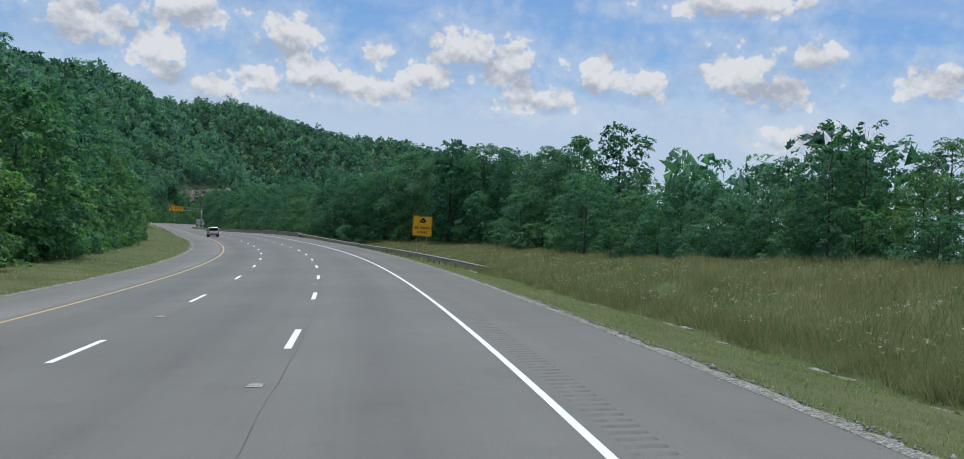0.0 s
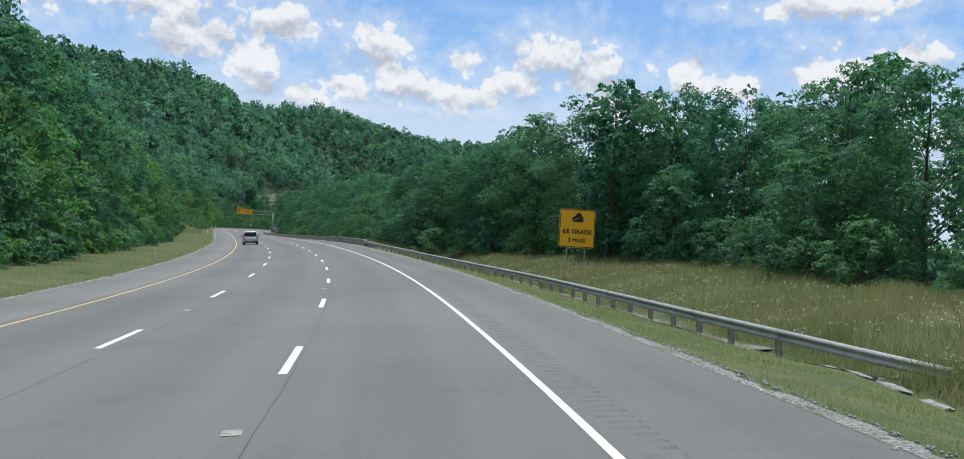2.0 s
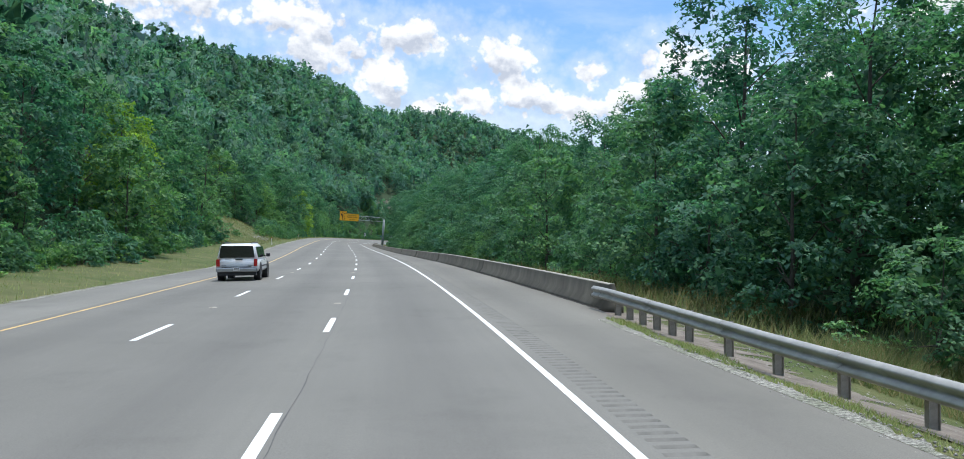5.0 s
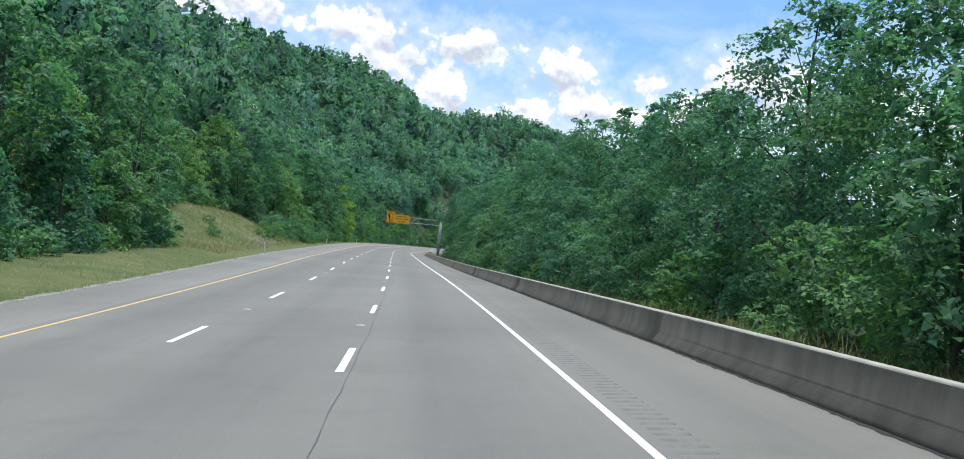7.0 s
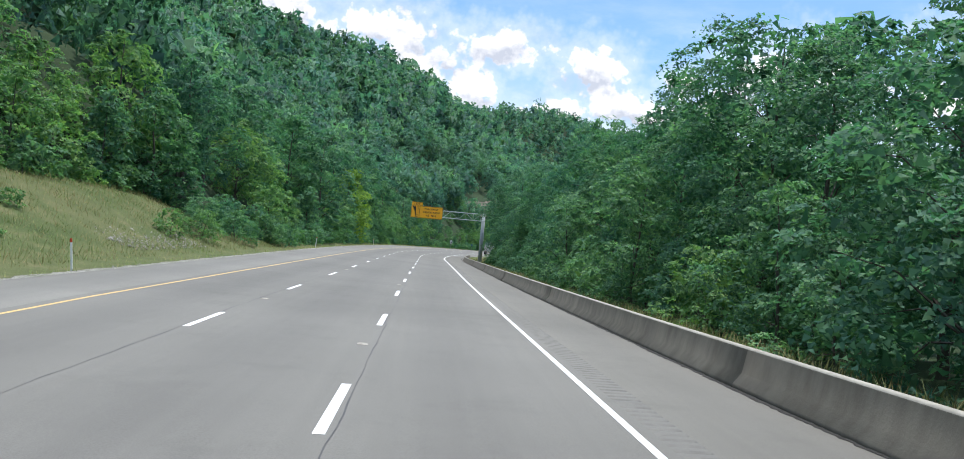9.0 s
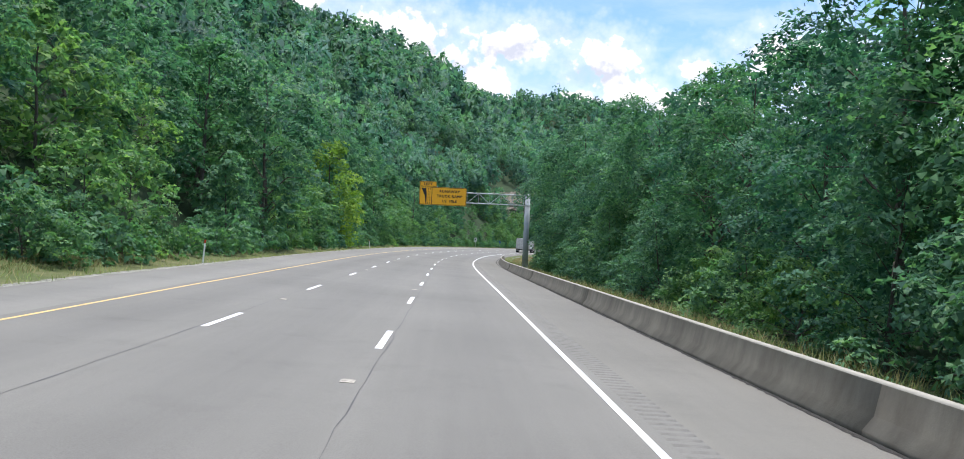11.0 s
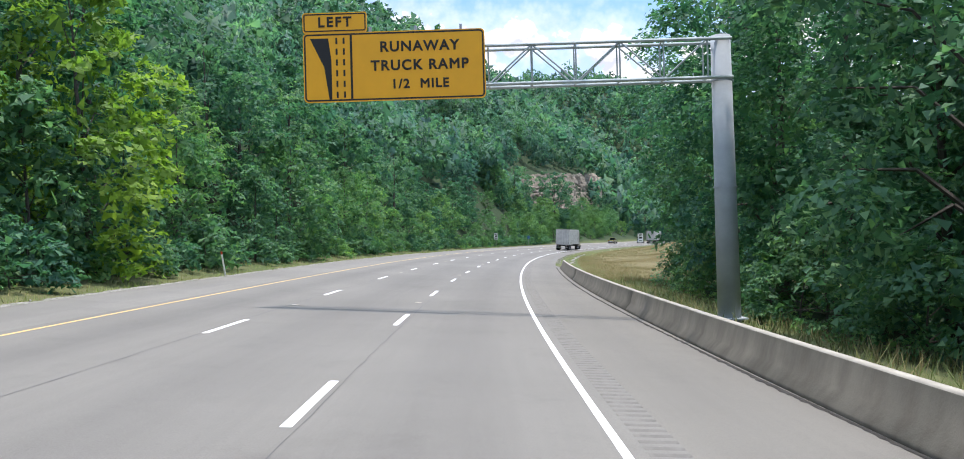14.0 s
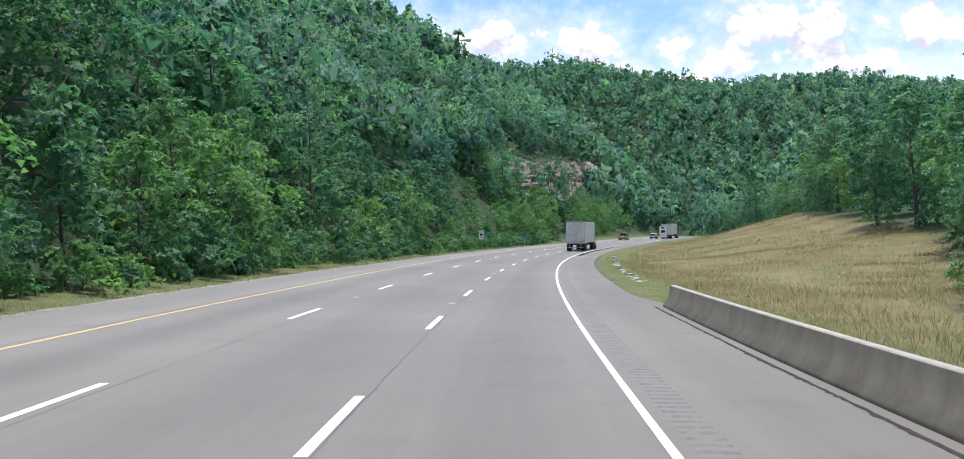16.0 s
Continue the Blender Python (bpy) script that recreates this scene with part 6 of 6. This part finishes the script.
def suv(name, m, body_mat, label, length=5.05, width=1.98, height=1.90, open_bed=False, category="car"):
    """A boxy car seen mainly from behind: rear end at y = 0, nose ahead."""
    car = thing(name, m, label, category, "vehicles on the road")
    w = width / 2
    L = length
    belt = height * 0.58
    sill = 0.46
    body = part("body", shell([(0.05, w * 0.95, w * 0.93, sill + 0.10, belt - 0.01), (0.16, w, w * 0.97, sill, belt + 0.02), (L * 0.5, w, w * 0.98, sill - 0.04, belt), (L * 0.74, w, w * 0.97, sill - 0.04, belt - 0.01),
                               (L * 0.78, w, w * 0.95, sill - 0.02, belt - 0.06), (L * 0.96, w * 0.96, w * 0.88, sill, belt - 0.16), (L, w * 0.86, w * 0.80, sill + 0.1, belt - 0.3)]), body_mat, car, "", True)
    cab0 = L * 0.36 if open_bed else 0.07
    roof = part("roof", shell([(cab0, w * 0.93, w * 0.80, belt - 0.02, height - 0.16), (cab0 + 0.22, w * 0.95, w * 0.82, belt - 0.02, height - 0.03), (L * 0.40, w * 0.95, w * 0.83, belt - 0.02, height),
                               (L * 0.57, w * 0.95, w * 0.80, belt - 0.02, height - 0.06), (L * 0.70, w * 0.93, w * 0.86, belt - 0.03, belt + 0.04)]), body_mat, car, "", True)
    zb, zt = belt + 0.07, height - 0.17
    wl, wh = w * 0.90, w * 0.77
    part("rear_window", quad_panel([(-wl * 0.93, cab0 - 0.012, zb), (wl * 0.93, cab0 - 0.012, zb), (wh * 0.98, cab0 - 0.012, zt + 0.06), (-wh * 0.98, cab0 - 0.012, zt + 0.06)], 0.014), GLASS, roof, "dark tinted rear window")
    for d in (-1, 1):
        for y0, y1 in (((cab0 + 0.35, L * 0.34), (L * 0.36, L * 0.48), (L * 0.50, L * 0.63)) if not open_bed else ((L * 0.44, L * 0.62),)):
            k0, k1 = (0.955, 0.862)
            part("side_window", quad_panel([(d * w * k0, y0, zb), (d * w * k0, y1, zb), (d * w * k1, y1 - (0.16 if y1 > L * 0.6 else 0), zt), (d * w * k1, y0 + 0.02, zt)], 0.014), GLASS, roof)
        lamp = [(d * w * 0.80, 0.03, belt - 0.34), (d * w * 0.965, 0.03, belt - 0.34), (d * w * 0.965, 0.03, belt + 0.0), (d * w * 0.80, 0.03, belt + 0.0)]
        part("tail_lamp", quad_panel(lamp, 0.03), LAMP_RED, body, "red tail lamp")
        bm = bmesh.new()
        box(bm, (d * (w + 0.13), L * 0.63, belt + 0.14), (0.20, 0.10, 0.17), 0.03)
        box(bm, (d * (w + 0.01), L * 0.635, belt + 0.09), (0.10, 0.05, 0.05))
        part("wing_mirror", bm, BLACK_TRIM, car, "black wing mirror")
        bm = bmesh.new()
        box(bm, (d * (w + 0.005), L * 0.5, sill + 0.22), (0.02, L * 0.42, 0.07), 0.006)
        part("side_moulding", bm, BLACK_TRIM, body)
        for y in (L * 0.31, L * 0.485):
            bm = bmesh.new()
            box(bm, (d * (w + 0.006), y, belt - 0.10), (0.02, 0.16, 0.035), 0.006)
            part("door_handle", bm, BLACK_TRIM, body)
        if not open_bed:
            bm = bmesh.new()
            rod(bm, (d * w * 0.66, 0.35, height + 0.03), (d * w * 0.66, L * 0.52, height + 0.05), 0.02, None, 6)
            for y in (0.35, L * 0.3, L * 0.52):
                rod(bm, (d * w * 0.66, y, height - 0.05), (d * w * 0.66, y, height + 0.04), 0.018, None, 6)
            part("roof_rail", bm, BLACK_TRIM, roof)
        hl = [(d * w * 0.55, L - 0.02, belt - 0.36), (d * w * 0.82, L - 0.05, belt - 0.36), (d * w * 0.82, L - 0.05, belt - 0.22), (d * w * 0.55, L - 0.02, belt - 0.22)]
        part("headlamp", quad_panel(hl, 0.02), LAMP_CLEAR, body)
    bm = bmesh.new()
    box(bm, (0, 0.0, sill + 0.07), (width * 0.97, 0.22, 0.20), 0.04)
    bp = part("rear_bumper", bm, CHROME, car, "chrome step bumper")
    bm = bmesh.new()
    box(bm, (0, -0.06, sill + 0.21), (width * 0.7, 0.12, 0.03), 0.01)
    part("step_pad", bm, BLACK_TRIM, bp)
    bm = bmesh.new()
    box(bm, (0, 0.22, sill - 0.10), (width * 0.90, 0.4, 0.22), 0.03)
    part("underbody", bm, BLACK_TRIM, car)
    bm = bmesh.new()
    box(bm, (0.0, -0.115, sill + 0.12), (0.31, 0.012, 0.155), 0.004)
    pl = part("number_plate", bm, SIGN_WHITE, bp, "pale number plate")
    bm = bmesh.new()
    box(bm, (0.0, -0.124, sill + 0.12), (0.22, 0.006, 0.05))
    part("plate_bar", bm, BLACK_TRIM, pl)
    if not open_bed:
        bm = bmesh.new()
        box(bm, (0.10, 0.02, belt - 0.02), (0.34, 0.05, 0.05), 0.012)
        part("tailgate_handle", bm, BLACK_TRIM, body)
        for x in (-0.62, 0.62):
            bm = bmesh.new()
            box(bm, (x, 0.035, belt - 0.30), (0.22, 0.02, 0.035), 0.004)
            part("badge", bm, CHROME, body)
        bm = bmesh.new()
        rod(bm, (-0.05, 0.045, zb + 0.02), (0.36, 0.06, zb + 0.10), 0.012, None, 6)
        part("wiper", bm, BLACK_TRIM, roof)
    else:
        bm = bmesh.new()
        box(bm, (0, L * 0.19, belt + 0.005), (width * 0.84, L * 0.31, 0.04), 0.01)
        part("bed_cover", bm, BLACK_TRIM, body)
    r = 0.39 if height > 1.7 else 0.33
    for d in (-1, 1):
        for y in (L * 0.205, L * 0.80):
            wheel(car, d * (w - 0.12), y, r, 0.25)
            bm = bmesh.new()
            bmesh.ops.create_cone(bm, cap_ends=True, segments=24, radius1=r + 0.07, radius2=r + 0.07, depth=0.30, matrix=pose(d * (w - 0.135), y, r + 0.02, 0, 90, 0))
            part("wheel_arch", bm, BLACK_TRIM, body)
    return car


def lorry(m, label, box_only=False):
    """A box semi-trailer with its tractor ahead; rear doors at y = 0."""
    tr = thing("semi_trailer_truck", m, label, "truck", "vehicles on the road")
    W, L, z0, z1 = 2.6, 14.6, 1.15, 4.1
    bm = bmesh.new()
    box(bm, (0, L / 2 + 0.06, (z0 + z1) / 2), (W, L - 0.12, z1 - z0), 0.03)
    van = part("trailer_body", bm, TRAILER, tr, "pale aluminium box trailer")
    for d in (-1, 1):
        bm = bmesh.new()
        box(bm, (d * W * 0.245, 0.0, (z0 + z1) / 2 + 0.03), (W * 0.47, 0.06, z1 - z0 - 0.30), 0.012)
        door = part("rear_door", bm, TRAILER_DOOR, van, "dirty white rear door")
        for k in (0.32, 0.10):
            bm = bmesh.new()
            rod(bm, (d * W * k, -0.05, z0 + 0.1), (d * W * k, -0.05, z1 - 0.16), 0.022, None, 6)
            part("lock_rod", bm, GALV, door)
        for z in (z0 + 0.4, z0 + 1.1, z0 + 1.8, z0 + 2.5):
            bm = bmesh.new()
            box(bm, (d * W * 0.455, -0.04, z), (0.14, 0.03, 0.08), 0.006)
            part("hinge", bm, GALV, door)
        bm = bmesh.new()
        box(bm, (d * W * 0.49, 0.01, (z0 + z1) / 2), (0.07, 0.10, z1 - z0), 0.01)
        part("corner_post", bm, GALV, van)
        bm = bmesh.new()
        box(bm, (d * W * 0.36, -0.02, z0 - 0.07), (0.42, 0.05, 0.10), 0.01)
        part("tail_lamp", bm, LAMP_RED, van)
        bm = bmesh.new()
        box(bm, (d * W * 0.36, 2.9, 0.62), (0.55, 0.02, 0.75), 0.006)
        part("mud_flap", bm, BLACK_TRIM, tr)
        bm = bmesh.new()
        box(bm, (d * W * 0.30, 0.12, 0.82), (0.08, 0.08, 0.6))
        part("guard_leg", bm, GALV, van)
    bm = bmesh.new()
    box(bm, (0, 0.1, 0.55), (2.2, 0.10, 0.10), 0.012)
    part("rear_guard", bm, CHROME, van)
    for z, h in ((z1 - 0.07, 0.14), (z0 - 0.02, 0.14)):
        bm = bmesh.new()
        box(bm, (0, 0.0, z), (W, 0.10, h), 0.012)
        part("sill_beam", bm, GALV, van)
    for i in range(18):
        for d in (-1, 1):
            bm = bmesh.new()
            box(bm, (d * (W / 2 + 0.006), 0.6 + i * 0.8, (z0 + z1) / 2), (0.014, 0.05, z1 - z0 - 0.2))
            part("side_rib", bm, GALV, van)
    bm = bmesh.new()
    box(bm, (0, L * 0.45, 0.98), (0.9, L * 0.8, 0.28), 0.02)
    part("chassis", bm, BLACK_TRIM, tr)
    for y in (1.4, 2.65, 13.4, 14.7):
        for d in (-1, 1):
            wheel(tr, d * 1.02, y, 0.50, 0.52)
    cab = part("tractor_cab", shell([(15.4, 1.15, 1.10, 0.7, 3.7), (16.6, 1.2, 1.15, 0.6, 3.75), (17.4, 1.2, 1.1, 0.6, 3.0), (17.6, 1.1, 0.95, 0.6, 2.0), (19.2, 1.05, 0.85, 0.6, 1.75), (19.4, 1.0, 0.8, 0.6, 1.4)]), CAR_DARK, tr, "dark tractor cab")
    for d in (-1, 1):
        wheel(tr, d * 1.02, 18.6, 0.50, 0.34)
        bm = bmesh.new()
        box(bm, (d * 1.42, 17.3, 2.4), (0.10, 0.16, 0.55), 0.02)
        part("wing_mirror", bm, BLACK_TRIM, cab)
    return tr


suv("sport_utility_vehicle", road_pose(*VEH["suv"], 0.01), CAR_WHITE, "white boxy sport utility vehicle with dark rear glass", 5.05, 2.0, 1.80)
lorry(road_pose(*VEH["truck"], 0.01), "semi truck with a dirty white box trailer")
lorry(road_pose(*VEH["truck2"], 0.01), "distant semi truck with a white box trailer")
suv("pickup_truck", road_pose(*VEH["pickup"], 0.01), CAR_OLIVE, "olive pickup truck far along the road", 5.4, 1.95, 1.82, True, "pickup")
suv("estate_car", road_pose(*VEH["car"], 0.01), CAR_SILVER, "silver car far along the road", 4.6, 1.82, 1.5)
suv("estate_car", road_pose(*VEH["car2"], 0.01), CAR_DARK, "dark car far along the road", 4.6, 1.82, 1.55)


def limit_sign(s, lat, w, h, base, rows, face=None, label="white rectangular roadside sign with dark writing on posts", posts=(-0.35, 0.35)):
    """A white roadside sign on two posts; its writing is too far to read."""
    x, y = ground_xy(s, lat)
    hd = math.degrees(float(np.interp(s, SG, RHD)))
    z = float(ground_z(s, lat))
    sg = thing("roadside_sign", pose(float(x), float(y), z, 0, 0, hd), label, "road sign")
    plate = at(part("panel", slab(w, h, 0.06), face or SIGN_WHITE, sg), 0, 0, base + h / 2)
    at(part("border", border(w - 0.05, h - 0.05, 0.05, 0.03), SIGN_BLACK, plate), 0, -0.004, 0)
    for zz, ww, hh in rows:
        at(part("writing_bar", flat([(-ww / 2, zz - hh / 2), (ww / 2, zz - hh / 2), (ww / 2, zz + hh / 2), (-ww / 2, zz + hh / 2)]), SIGN_BLACK, plate), 0, -0.005, 0)
    for xx in (w * k for k in posts):
        bm = bmesh.new()
        box(bm, (xx, 0.05, (base + h) / 2 - 0.2), (0.07, 0.05, base + h + 0.2), 0.006)
        part("post", bm, GALV, sg)


limit_sign(*LIMIT_SIGN, [(0.95, 0.8, 0.18), (0.62, 0.7, 0.18), (0.05, 0.9, 0.55), (-0.7, 0.8, 0.18)])
limit_sign(546, -16.4, 0.75, 1.35, 1.7, [(0.42, 0.5, 0.12), (0.0, 0.42, 0.36), (-0.42, 0.5, 0.10)], None, "small white roadside sign on one post by the wood", (0.0,))
limit_sign(575, -16.3, 0.6, 0.75, 1.7, [(0.12, 0.4, 0.08), (-0.12, 0.36, 0.08)], worn("sign_blue_sheeting", (0.05, 0.16, 0.34), 0.45, 0, 0.07, 2.0, 0.02), "small blue roadside marker sign on one post", (0.0,))
